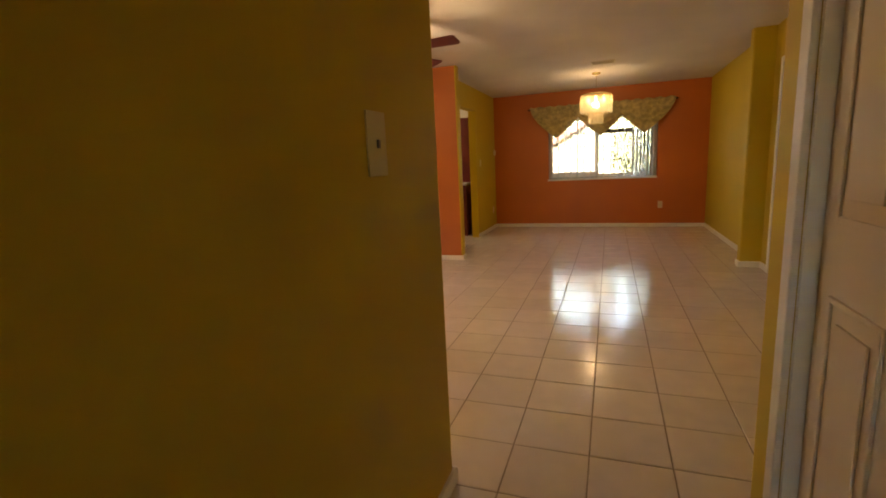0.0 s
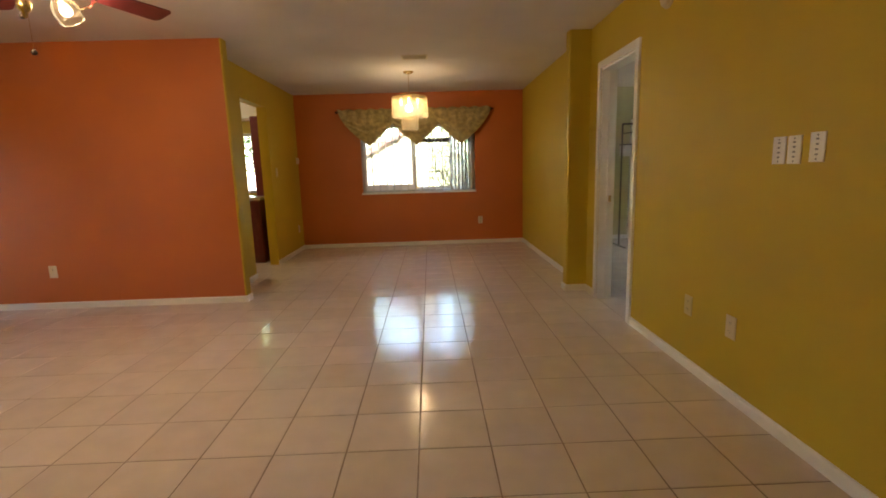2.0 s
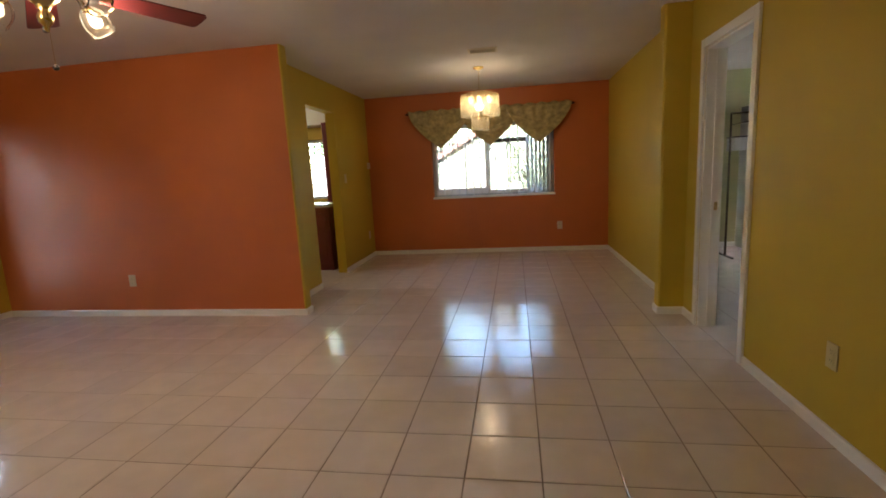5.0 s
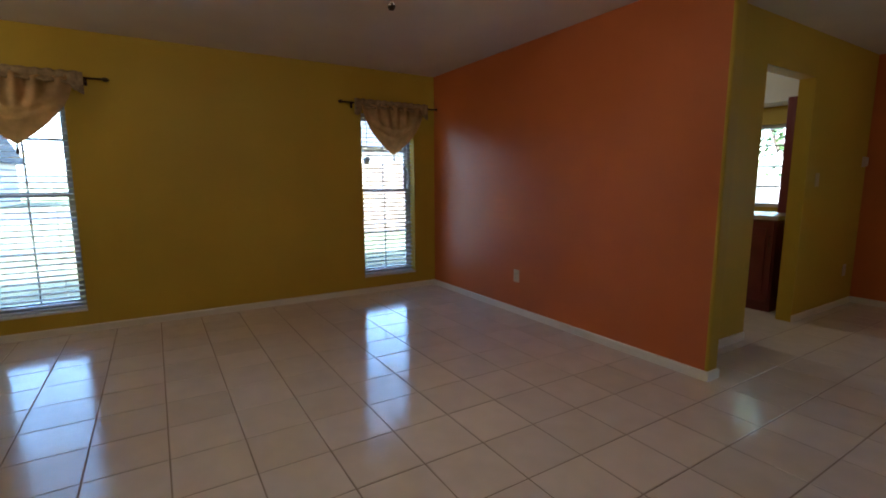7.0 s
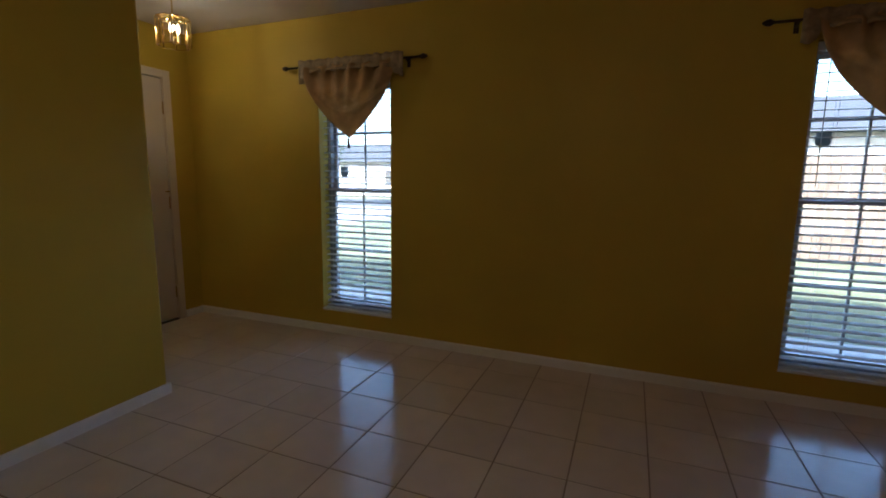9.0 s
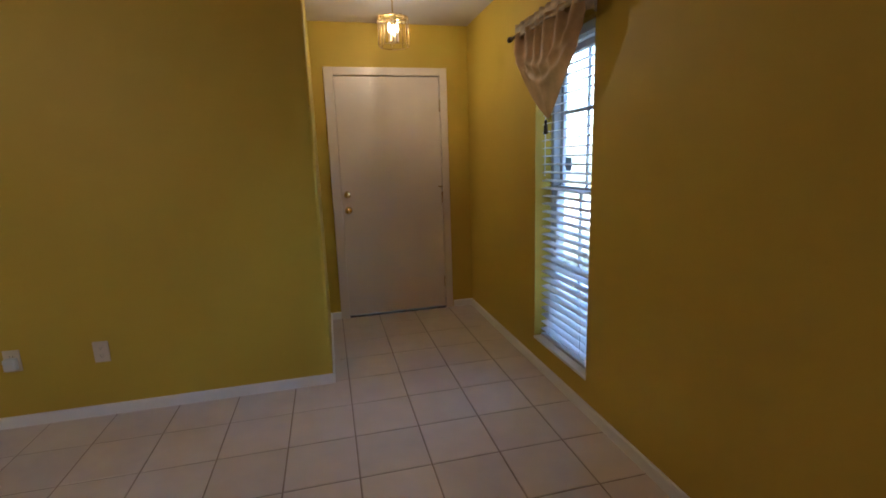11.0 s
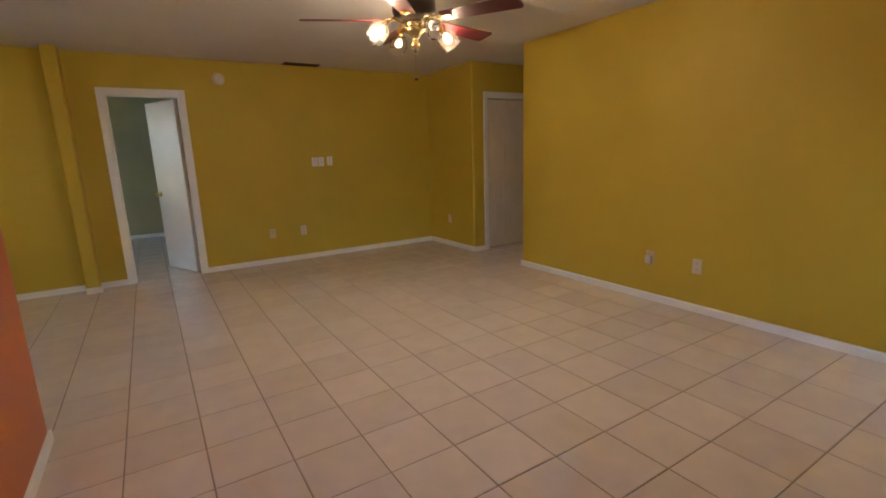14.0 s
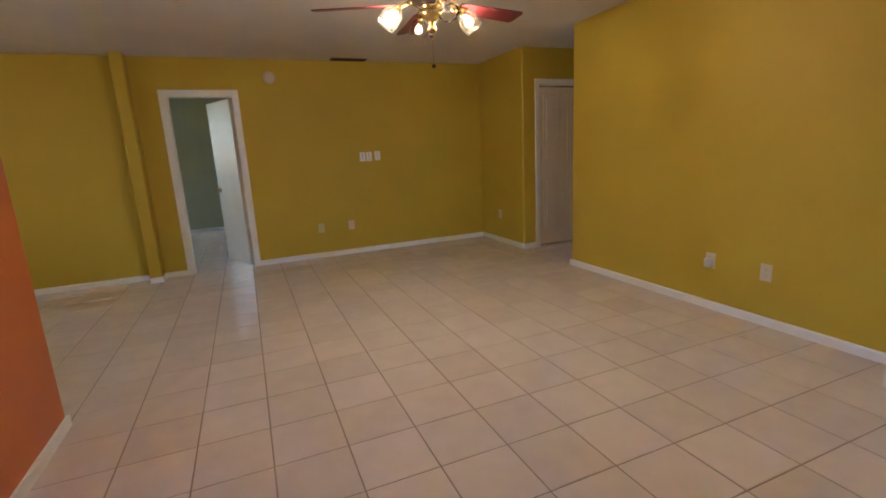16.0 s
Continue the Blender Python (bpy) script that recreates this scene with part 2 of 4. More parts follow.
wall_y("wall_west", XW - 0.2, XW, (YE - 0.2, YA), (W1, W2))
wall_x("wall_entry", YE - 0.2, YE, (XW, XS0 + 0.12), ((ED[0], ED[1], 0, ED[2]),))
accent = prism(bmesh.new(), rounded([(XW - 0.2, YA), (XA, YA), (XA, YA + 0.12), (XW - 0.2, YA + 0.12)], {1: 0.018, 2: 0.018}), -0.01, H, 1)
for f in accent.faces:
    if f.calc_center_median().y < YA + 0.0005 and abs(f.normal.z) < 0.5 and f.calc_area() > 0.5:
        f.material_index = 0
structure("wall_accent", accent, (ORANGE, YELLOW))
wall_y("wall_dining_west", XD - 0.12, XD, (YA + 0.12, YD), ((KO[0], KO[1], 0, KO[2]),))
wall_x("wall_dining_north", YD, YD + 0.2, (XD - 0.12, XE + 0.12), (DW,), mat=ORANGE)
wall_y("wall_east", XE, XE + 0.12, (YB, YD), ((BD[0], BD[1], 0, BD[2]),))
structure("pilaster", prism(bmesh.new(), rounded([(XE, PY0), (XE, PY1), (PX, PY1), (PX, PY0)], {2: 0.02, 3: 0.02}), -0.01, H), YELLOW)
structure("wall_stub", prism(bmesh.new(), rounded([(XE + 0.12, YB), (XH, YB), (XH, CL[1]), (XH + 0.12, CL[1]), (XH + 0.12, YB - 0.12), (XE + 0.12, YB - 0.12)], {1: 0.02}), -0.01, H), YELLOW)
bm = bmesh.new()
box(bm, XH, XH + 0.12, CL[0], CL[1], CL[2], H)
box(bm, XH, XH + 0.12, -2.0, CL[0], -0.01, H)
structure("wall_hall_east", bm, YELLOW)
structure("wall_south", prism(bmesh.new(), rounded([(XS0, YE - 0.2), (XS0, YS), (XS1, YS), (XS1, -2.0), (XS1 - 0.12, -2.0), (XS1 - 0.12, YS - 0.12), (XS0 + 0.12, YS - 0.12), (XS0 + 0.12, YE - 0.2)], {1: 0.02, 2: 0.02}), -0.01, H), YELLOW)
# unseen end wall; its opening is added to let daylight brighten the hall
wall_x("wall_hall_end", -2.12, -2.0, (XS1 - 0.12, XH + 0.9), ((-0.50, -0.25, 1.2, 1.95),))
bm = bmesh.new()
box(bm, XH + 0.8, XH + 0.9, -2.0, YB - 0.12, -0.01, H)
structure("wall_closet_back", bm, YELLOW)
# kitchen and bedroom shells
KW = (-4.28, -2.96, 0.94, 1.88)
wall_x("wall_kitchen_north", YD, YD + 0.2, (XW - 0.2, XD - 0.12), (KW,))
structure("wall_kitchen_west", boxed(XW - 0.2, XW, YA + 0.12, YD, -0.01, H), YELLOW)
structure("soffit", boxed(XW, XD - 0.12, YD - 0.35, YD - 0.002, 2.07, H - 0.002), TRIM)
# the openings in these two walls are unseen, added to light the bedroom
wall_y("wall_bedroom_east", 4.9, 5.05, (4.0, YD + 0.2), ((8.30, 8.85, 1.2, 2.36),), mat=BLUEWALL)
wall_x("wall_bedroom_north", YD, YD + 0.2, (XE + 0.12, 4.9), ((3.65, 4.80, 0.5, 2.2),), mat=BLUEWALL)
structure("wall_bedroom_south", boxed(XE + 0.12, 4.9, 4.0, 4.12, -0.01, H), BLUEWALL)
bm = bmesh.new()
box(bm, XE + 0.121, XE + 0.125, 4.12, BD[0] - 0.06, 0, H)
box(bm, XE + 0.121, XE + 0.125, BD[1] + 0.06, YD, 0, H)
structure("wall_bedroom_lining", bm, BLUEWALL)
structure("ceiling", boxed(-5.9, 5.2, -2.2, 10.4, H, H + 0.15), CEILING)
roofbm = boxed(-6.4, 5.7, -2.8, 10.9, H + 0.15, H + 0.3)
structure("roof", roofbm, ROOF)


def baseboard(ax, ay, bx, by):
    """Along a wall face from a to b; it stands off to the left of that way."""
    a, b = Vector((ax, ay)), Vector((bx, by))
    side = (b - a).normalized().orthogonal()
    bm = bmesh.new()
    prof = ((0, 0), (0.013, 0), (0.013, 0.050), (0.009, 0.059), (0, 0.062))
    ends = [[bm.verts.new((*(p + side * d), z)) for d, z in prof] for p in (a, b)]
    for k in range(5):
        bm.faces.new((ends[0][k], ends[0][(k + 1) % 5], ends[1][(k + 1) % 5], ends[1][k]))
    bm.faces.new(ends[0])
    bm.faces.new(ends[1])
    structure("baseboard", bm, TRIM)


for run in ((XW, YA, XW, YE), (XA, YA, XW + 0.013, YA), (XA, YA + 0.12, XA, YA - 0.012), (XD, KO[0], XD, YA + 0.12), (XD, YD, XD, KO[1]),
            (XE, YD, XD, YD), (XE, PY1, XE, YD), (PX, PY0, PX, PY1), (XE, PY0, PX - 0.01, PY0), (XE, BD[1] + 0.06, XE, PY0), (XE, YB, XE, BD[0] - 0.06),
            (XH, YB, XE, YB), (XH, CL[1] + 0.06, XH, YB + 0.01), (XS0 - 0.012, YS, XS1 + 0.012, YS), (XS1, YS + 0.012, XS1, -2.0), (XS0, YE, XS0, YS + 0.012),
            (XW, YE, ED[0] - 0.06, YE), (ED[1] + 0.06, YE, XS0, YE), (4.9, YD, XE + 0.13, YD), (4.9, 4.12, 4.9, YD)):
    baseboard(*run)

# ---- windows ----
def pane_box(parent, name, bm, label=""):
    ob = part(name, bm, PANE, parent, label)
    ob.visible_shadow = False
    return ob


def tall_window(y0, y1, z0, z1, zc):
    """A double-hung window in the west wall, four lights to a sash."""
    w = thing("window", pose(0, 0, 0), "", "", kind="structure")
    x, mid = XW - 0.15, 1.15
    bm = bmesh.new()
    box(bm, x - 0.04, x + 0.04, y0, y0 + 0.025, z0, z1)
    box(bm, x - 0.04, x + 0.04, y1 - 0.025, y1, z0, z1)
    box(bm, x - 0.04, x + 0.04, y0 + 0.025, y1 - 0.025, z0, z0 + 0.03)
    box(bm, x - 0.04, x + 0.04, y0 + 0.025, y1 - 0.025, z1 - 0.03, z1)
    part("window_frame", bm, SASH, w)
    for name, a, b, dx, bars in (("lower_sash", z0 + 0.03, mid + 0.02, 0.018, (0.672,)), ("upper_sash", mid - 0.02, z1 - 0.03, -0.018, (1.595,))):
        bm = bmesh.new()
        for p, q in ((a, a + 0.035), (b - 0.035, b)):
            box(bm, x + dx - 0.014, x + dx + 0.014, y0 + 0.026, y1 - 0.026, p, q)
        for p, q in ((y0 + 0.026, y0 + 0.055), (y1 - 0.055, y1 - 0.026)):
            box(bm, x + dx - 0.014, x + dx + 0.014, p, q, a + 0.035, b - 0.035)
        part(name, bm, SASH, w)
        bm = bmesh.new()
        for z in bars:
            box(bm, x + dx - 0.009, x + dx + 0.009, y0 + 0.055, y1 - 0.055, z - 0.011, z + 0.011)
        part("glazing_bar", bm, SASH, w)
        bm = bmesh.new()
        c = (y0 + y1) / 2
        box(bm, x + dx - 0.0085, x + dx + 0.0085, c - 0.006, c + 0.006, a + 0.036, b - 0.036)
        part("glazing_bar", bm, SASH, w)
        pane_box(w, "pane", boxed(x + dx - 0.002, x + dx + 0.002, y0 + 0.05, y1 - 0.05, a + 0.03, b - 0.03))
    part("window_sill", boxed(XW - 0.11, XW + 0.004, y0 - 0.002, y1 + 0.002, z0 - 0.014, z0 + 0.003, 0.002), TRIM, w)
    bm = bmesh.new()
    yc = y0 + 0.12
    prof = [(yc - 0.04, zc - 0.02), (yc - 0.022, zc - 0.045), (yc + 0.022, zc - 0.045), (yc + 0.04, zc - 0.02), (yc + 0.036, zc + 0.035), (yc - 0.036, zc + 0.035)]
    vs = [bm.verts.new((x + 0.006 - 0.018 + 0.004, p, q)) for p, q in prof]
    ws = [bm.verts.new((x + 0.0075 - 0.018 + 0.004, p, q)) for p, q in prof]
    bm.faces.new(vs), bm.faces.new(ws)
    for k in range(6):
        bm.faces.new((vs[k], vs[(k + 1) % 6], ws[(k + 1) % 6], ws[k]))
    part("sticker", bm, STICKER, w, "grey security sticker on the glass")
    return w


def blinds(y0, y1, z0, z1):
    b = thing("window_blind", pose(XW - 0.065, (y0 + y1) / 2, z0 + 0.004), "white two-inch horizontal blinds hanging open in a tall window", "blinds", "tall window blinds")
    half, top = (y1 - y0) / 2 - 0.012, z1 - z0 - 0.006
    part("headrail", boxed(-0.028, 0.028, -half, half, top - 0.045, top, 0.003), BLIND, b)
    part("bottom_rail", boxed(-0.025, 0.025, -half, half, 0.0, 0.018, 0.004), BLIND, b)
    first = None
    n = int((top - 0.08) / 0.046)
    for k in range(n):
        z = 0.05 + k * (top - 0.11) / (n - 1)
        if first is None:
            bm = bmesh.new()
            prof = [(-0.025, -0.001), (-0.012, 0.0015), (0, 0.0025), (0.012, 0.0015), (0.025, -0.001)]
            loops = [[bm.verts.new((px, s * half, pz + o)) for px, pz in prof] for s in (-1, 1) for o in (0, 0.0022)]
            a0, a1, b0, b1 = loops
            for i in range(4):
                bm.faces.new((a0[i], a0[i + 1], b0[i + 1], b0[i]))
                bm.faces.new((a1[i], a1[i + 1], b1[i + 1], b1[i]))
                bm.faces.new((a0[i], a0[i + 1], a1[i + 1], a1[i]))
                bm.faces.new((b0[i], b0[i + 1], b1[i + 1], b1[i]))
            bm.faces.new((a0[0], a1[0], b1[0], b0[0]))
            bm.faces.new((a0[4], a1[4], b1[4], b0[4]))
            first = part("slat", bm, BLIND, b)
            s = first
        else:
            s = new("slat", first.data)
            s.parent = b
        s.matrix_basis = pose(0, random.uniform(-0.001, 0.001), z, random.uniform(-0.15, 0.15), 8 + random.uniform(-2, 2), 0)
    for y in (-half * 0.6, half * 0.6):
        bm = bmesh.new()
        for x in (-0.027, 0.027):
            tube(bm, [(x, y, 0.01), (x, y, top - 0.04)], 0.0009, 4)
        part("ladder_cord", bm, BLIND, b)
    part("tilt_wand", tube(bmesh.new(), [(0.034, -half + 0.06, top - 0.04), (0.037, -half + 0.06, top - 0.75)], 0.003, 8), BLIND, b)


for w, zc in ((W1, 1.30), (W2, 1.49)):
    tall_window(*w, zc)
    blinds(*w)


def ripple(u, s, pleats=1.0):
    """Depth of the gathered folds of a swag at u across (-1 to 1) and s down (0 to 1)."""
    top = max(0.0, 1 - s / 0.62)
    pleat = 0.024 * pleats * math.sin(u * 17 + 1.2 * math.sin(3 * u)) * top ** 0.9
    dip = s + 0.30 * u * u
    loops = (0.020 * math.exp(-((dip - 0.50) / 0.055) ** 2) + 0.016 * math.exp(-((dip - 0.66) / 0.05) ** 2)) * min(1, 3 * s) * (1 - 0.5 * abs(u))
    soft = 0.006 * math.sin(7 * u + 9 * s) * (1 - s)
    return 0.02 + 0.045 * math.sin(math.pi * min(1, s * 0.9 + 0.08)) * (1 - 0.4 * abs(u)) + pleat + loops + soft


def swag_mesh(width, drop, lean=2.0, pleats=1.0):
    bm = bmesh.new()
    nu, ns = 84, 44
    grid = []
    for i in range(ns + 1):
        s = i / ns
        hw = width / 2 * max(0.0, 1 - s ** lean) + 0.004
        row = []
        for k in range(nu + 1):
            u = -1 + 2 * k / nu
            z = -drop * s + 0.010 * math.sin(u * 17) * max(0, 1 - 8 * s)
            row.append(bm.verts.new((ripple(u, s, pleats) if s > 0.03 else 0.014 + 0.01 * math.sin(u * 30), u * hw, z)))
        grid.append(row)
    for a, b in zip(grid, grid[1:]):
        for k in range(nu):
            bm.faces.new((a[k], a[k + 1], b[k + 1], b[k]))
    return bm


def cloth(name, bm, mat, parent, label):
    ob = part(name, bm, mat, parent, label, smooth=True)
    t = ob.modifiers.new("thickness", "SOLIDIFY")
    t.thickness = 0.003
    return ob


FINIAL = [(0.0, -0.012), (0.008, -0.01), (0.007, 0.0), (0.012, 0.004), (0.018, 0.018), (0.016, 0.034), (0.008, 0.048), (0.0, 0.056)]
TASSEL = [(0.0, 0), (0.006, -0.004), (0.009, -0.014), (0.005, -0.024), (0.010, -0.032), (0.012, -0.075), (0.0, -0.076)]


def rod(parent, length, axis_turn):
    h = length / 2
    part("rod", tube(bmesh.new(), [(0, -h, 0), (0, h, 0)], 0.008), BRONZE, parent, smooth=True)
    for s in (-1, 1):
        part("finial", lathe(bmesh.new(), FINIAL, 14, pose(0, s * (h - 0.008), 0, -90 * s)), BRONZE, parent, smooth=True)
        bm = tube(bmesh.new(), [(0, s * (h - 0.12), 0), (-0.03, s * (h - 0.12), -0.012), (-0.058, s * (h - 0.12), -0.02)], 0.005)
        box(bm, -0.061, -0.057, s * (h - 0.12) - 0.012, s * (h - 0.12) + 0.012, -0.05, 0.02)
        part("bracket", bm, BRONZE, parent)


for y in (3.066, 6.193):
    v = thing("window_valance", pose(XW + 0.061, y, 2.067), "gold and rose satin swag valance on a dark curtain rod", "valance", "swag valances")
    rod(v, 1.13, 0)
    cloth("swag", swag_mesh(0.74, 0.53, 2.0), SATIN, v, "gathered satin swag")
    bm = bmesh.new()
    nu = 40
    rows = []
    for z in (-0.10, -0.06, -0.02, 0.0, 0.02, 0.042):
        row = []
        for k in range(nu + 1):
            u = abs(2 * k / nu - 1)
            hang = z if z > -0.03 else -0.02 + (z + 0.02) * (0.45 + (0.75 if u > 0.8 else 0.0)) * (1 + 0.15 * math.sin(k * 1.3))
            fold = 0.007 * math.sin(k * 2.1) + 0.004 * math.sin(k * 0.9)
            row.append(bm.verts.new((0.020 + (0.03 if z < -0.03 and u < 0.8 else 0) + fold * (1 + 6 * max(0, -z)), -0.44 + 0.88 * k / nu, hang + (0.005 * math.sin(k * 1.7) if z > 0.03 else 0))))
        rows.append(row)
    for a, b in zip(rows, rows[1:]):
        for k in range(nu):
            bm.faces.new((a[k], a[k + 1], b[k + 1], b[k]))
    cloth("rod_pocket", bm, RUFFLE, v, "gathered olive brocade ruffle on the rod")
    part("tassel", lathe(bmesh.new(), TASSEL, 10, pose(0.035, 0, -0.53)), BRONZE, v, smooth=True)

# dining room window: a slider with a grid, seen through vertical vanes
w = thing("window", pose(0, 0, 0), "", "", kind="structure")
x0, x1, z0, z1 = DW
yf = YD + 0.13
bm = bmesh.new()
box(bm, x0, x0 + 0.03, yf - 0.04, yf + 0.04, z0, z1)
box(bm, x1 - 0.03, x1, yf - 0.04, yf + 0.04, z0, z1)
box(bm, x0 + 0.03, x1 - 0.03, yf - 0.04, yf + 0.04, z0, z0 + 0.03)
box(bm, x0 + 0.03, x1 - 0.03, yf - 0.04, yf + 0.04, z1 - 0.03, z1)
part("window_frame", bm, SASH, w)
for name, a, b, dy, rail in (("sliding_sash", x0 + 0.032, -0.545, -0.018, 0.09), ("fixed_sash", -0.62, x1 - 0.032, 0.018, 0.045)):
    bm = bmesh.new()
    box(bm, a, a + 0.045, yf + dy - 0.016, yf + dy + 0.016, z0 + 0.032, z1 - 0.032)
    box(bm, b - 0.07, b, yf + dy - 0.016, yf + dy + 0.016, z0 + 0.032, z1 - 0.032)
    box(bm, a + 0.045, b - 0.07, yf + dy - 0.016, yf + dy + 0.016, z0 + 0.032, z0 + 0.032 + rail)
    box(bm, a + 0.045, b - 0.07, yf + dy - 0.016, yf + dy + 0.016, z1 - 0.08, z1 - 0.032)
    part(name, bm, TRIM, w)
    for k in range(1, 3):
        xx = a + 0.045 + (b - 0.115 - a) * k / 3
        part("glazing_bar", boxed(xx - 0.007, xx + 0.007, yf + dy - 0.006, yf + dy + 0.006, z0 + 0.032 + rail, z1 - 0.08), BAR, w)
    for k in range(1, 4):
        zz = z0 + 0.032 + rail + (z1 - z0 - 0.11 - rail) * k / 4
        part("glazing_bar", boxed(a + 0.045, b - 0.07, yf + dy - 0.0055, yf + dy + 0.0055, zz - 0.007, zz + 0.007), BAR, w)
    pane_box(w, "pane", boxed(a + 0.04, b - 0.06, yf + dy - 0.002, yf + dy + 0.002, z0 + 0.05, z1 - 0.06))
bm = bmesh.new()
for p, q, r, t_ in ((-0.60, 0.04, 1.68, 1.735), (-0.60, 0.04, 0.885, 0.905), (-0.60, -0.575, 0.905, 1.68), (0.005, 0.04, 0.905, 1.68)):
    box(bm, p, q, yf + 0.042, yf + 0.056, r, t_)
part("screen_frame", bm, SLOT, w, "dark insect screen frame")
part("window_sill", boxed(x0 - 0.01, x1 + 0.01, YD - 0.018, YD + 0.09, z0 - 0.025, z0 + 0.003, 0.002), TRIM, w)

v = thing("vertical_blind", pose(0, YD + 0.04, z0), "white vertical blinds drawn partly aside in a dining window", "blinds")
part("headrail", boxed(x0 + 0.01, x1 - 0.01, -0.022, 0.022, 1.07, 1.115, 0.003), BLIND, v)
vane = None
spots = [(-1.37 + 0.114 * k, 106 - 1.1 * k + 2 * math.sin(k * 1.9)) for k in range(12)] + [(0.03 + 0.058 * k, 62) for k in range(7)]
for x, turn in spots:
    if vane is None:
        bm = bmesh.new()
        prof = [(-0.0445, 0.0), (-0.022, 0.004), (0, 0.0055), (0.022, 0.004), (0.0445, 0.0)]
        low, high = [[bm.verts.new((px, py, z)) for px, py in prof] + [bm.verts.new((px, py + 0.0012, z)) for px, py in prof[::-1]] for z in (0.012, 1.075)]
        for i in range(10):
            bm.faces.new((low[i], low[(i + 1) % 10], high[(i + 1) % 10], high[i]))
        bm.faces.new(low), bm.faces.new(high)
        vane = s = part("vane", bm, BLIND, v)
    else:
        s = new("vane", vane.data)
        s.parent = v
    s.matrix_basis = pose(x, 0, 0, 0, 0, turn)

v = thing("window_valance", pose(-0.545, YD - 0.075, 2.15), "sage and gold brocade valance of three swags on a dark rod", "valance", "swag valances")
holder = pose(0, 0, 0, 0, 0, -90)
part("rod", tube(bmesh.new(), [(-1.2, 0, 0), (1.2, 0, 0)], 0.008), BRONZE, v, smooth=True)
for s in (-1, 1):
    part("finial", lathe(bmesh.new(), FINIAL, 14, pose(s * 1.19, 0, 0, 0, 90 * s)), BRONZE, v, smooth=True)
    bm = tube(bmesh.new(), [(s * 1.12, 0, 0), (s * 1.12, 0.04, -0.012), (s * 1.12, 0.073, -0.02)], 0.005)
    box(bm, s * 1.12 - 0.012, s * 1.12 + 0.012, 0.071, 0.075, -0.05, 0.02)
    part("bracket", bm, BRONZE, v)
for k, x in enumerate((-0.72, 0.025, 0.735)):
    bm = swag_mesh(0.93, 0.56, 1.7, 0.45)
    bmesh.ops.transform(bm, matrix=pose(x, 0.01 - (0.022 if k != 1 else 0), 0.035, 0, 0, -90), verts=bm.verts)
    cloth("swag", bm, SAGE, v, "gathered brocade swag")
    part("tassel", lathe(bmesh.new(), TASSEL, 10, pose(x, -0.04, -0.525)), BRONZE, v, smooth=True)


# ---- doors ----
def casing_x(parent, x, out, y0, y1, z1, wide=0.058, deep=0.018):
    """Casing round a hole in a wall that faces along x; out is the side it stands off to."""
    a, b = sorted((x, x + out * deep))
    part("casing", boxed(a, b, y0 - wide, y0, 0, z1 + wide, 0.004), TRIM, parent)
    part("casing", boxed(a, b, y1, y1 + wide, 0, z1 + wide, 0.004), TRIM, parent)
    part("casing", boxed(a, b, y0, y1, z1, z1 + wide, 0.004), TRIM, parent)


def knob(parent, m, plate=0.032):
    k = part("knob", lathe(bmesh.new(), [(plate, 0), (plate, 0.004), (plate * 0.7, 0.009), (0.011, 0.012), (0.010, 0.03), (0.022, 0.038), (0.027, 0.05), (0.024, 0.062), (0.0, 0.068)], 20, m), BRASS, parent, "polished brass knob", smooth=True)
    return k


# bedroom door, ajar
d = thing("door", pose(0, 0, 0), "white flush bedroom door standing ajar in a white casing", "door", kind="structure")
casing_x(d, XE, -1, BD[0], BD[1], BD[2])
casing_x(d, XE + 0.12, 1, BD[0], BD[1], BD[2])
bm = bmesh.new()
box(bm, XE + 0.001, XE + 0.119, BD[0] - 0.001, BD[0] + 0.018, 0, BD[2])
box(bm, XE + 0.001, XE + 0.119, BD[1] - 0.018, BD[1] + 0.001, 0, BD[2])
box(bm, XE + 0.001, XE + 0.119, BD[0] + 0.018, BD[1] - 0.018, BD[2] - 0.018, BD[2] + 0.001)
box(bm, XE + 0.06, XE + 0.075, BD[1] - 0.028, BD[1] - 0.018, 0, BD[2] - 0.018)
part("jamb", bm, TRIM, d)
part("strike_plate", boxed(XE + 0.080, XE + 0.105, BD[1] - 0.020, BD[1] - 0.017, 0.89, 0.95), BRASS, d, "brass strike plate")
SW = pose(XE + 0.10, BD[0] + 0.022, 0, 0, 0, 24)
slab = part("door_slab", boxed(0.002, 0.672, -0.0, 0.036, 0.012, 2.01, 0.002), DOORPAINT, d)
slab.matrix_basis = SW
for side in (0.036, 0.0):
    k = part("knob", lathe(bmesh.new(), [(0.032, 0), (0.032, 0.004), (0.022, 0.009), (0.011, 0.012), (0.010, 0.03), (0.022, 0.038), (0.027, 0.05), (0.024, 0.062), (0.0, 0.068)], 20, pose(0.61, side, 0.93, -90 if side else 90)), BRASS, slab, "polished brass knob", smooth=True)
for z in (0.25, 1.02, 1.80):
    part("hinge", tube(bmesh.new(), [(-0.004, 0.0, z - 0.045), (-0.004, 0.0, z + 0.045)], 0.006), BRASS, slab, "brass hinge")

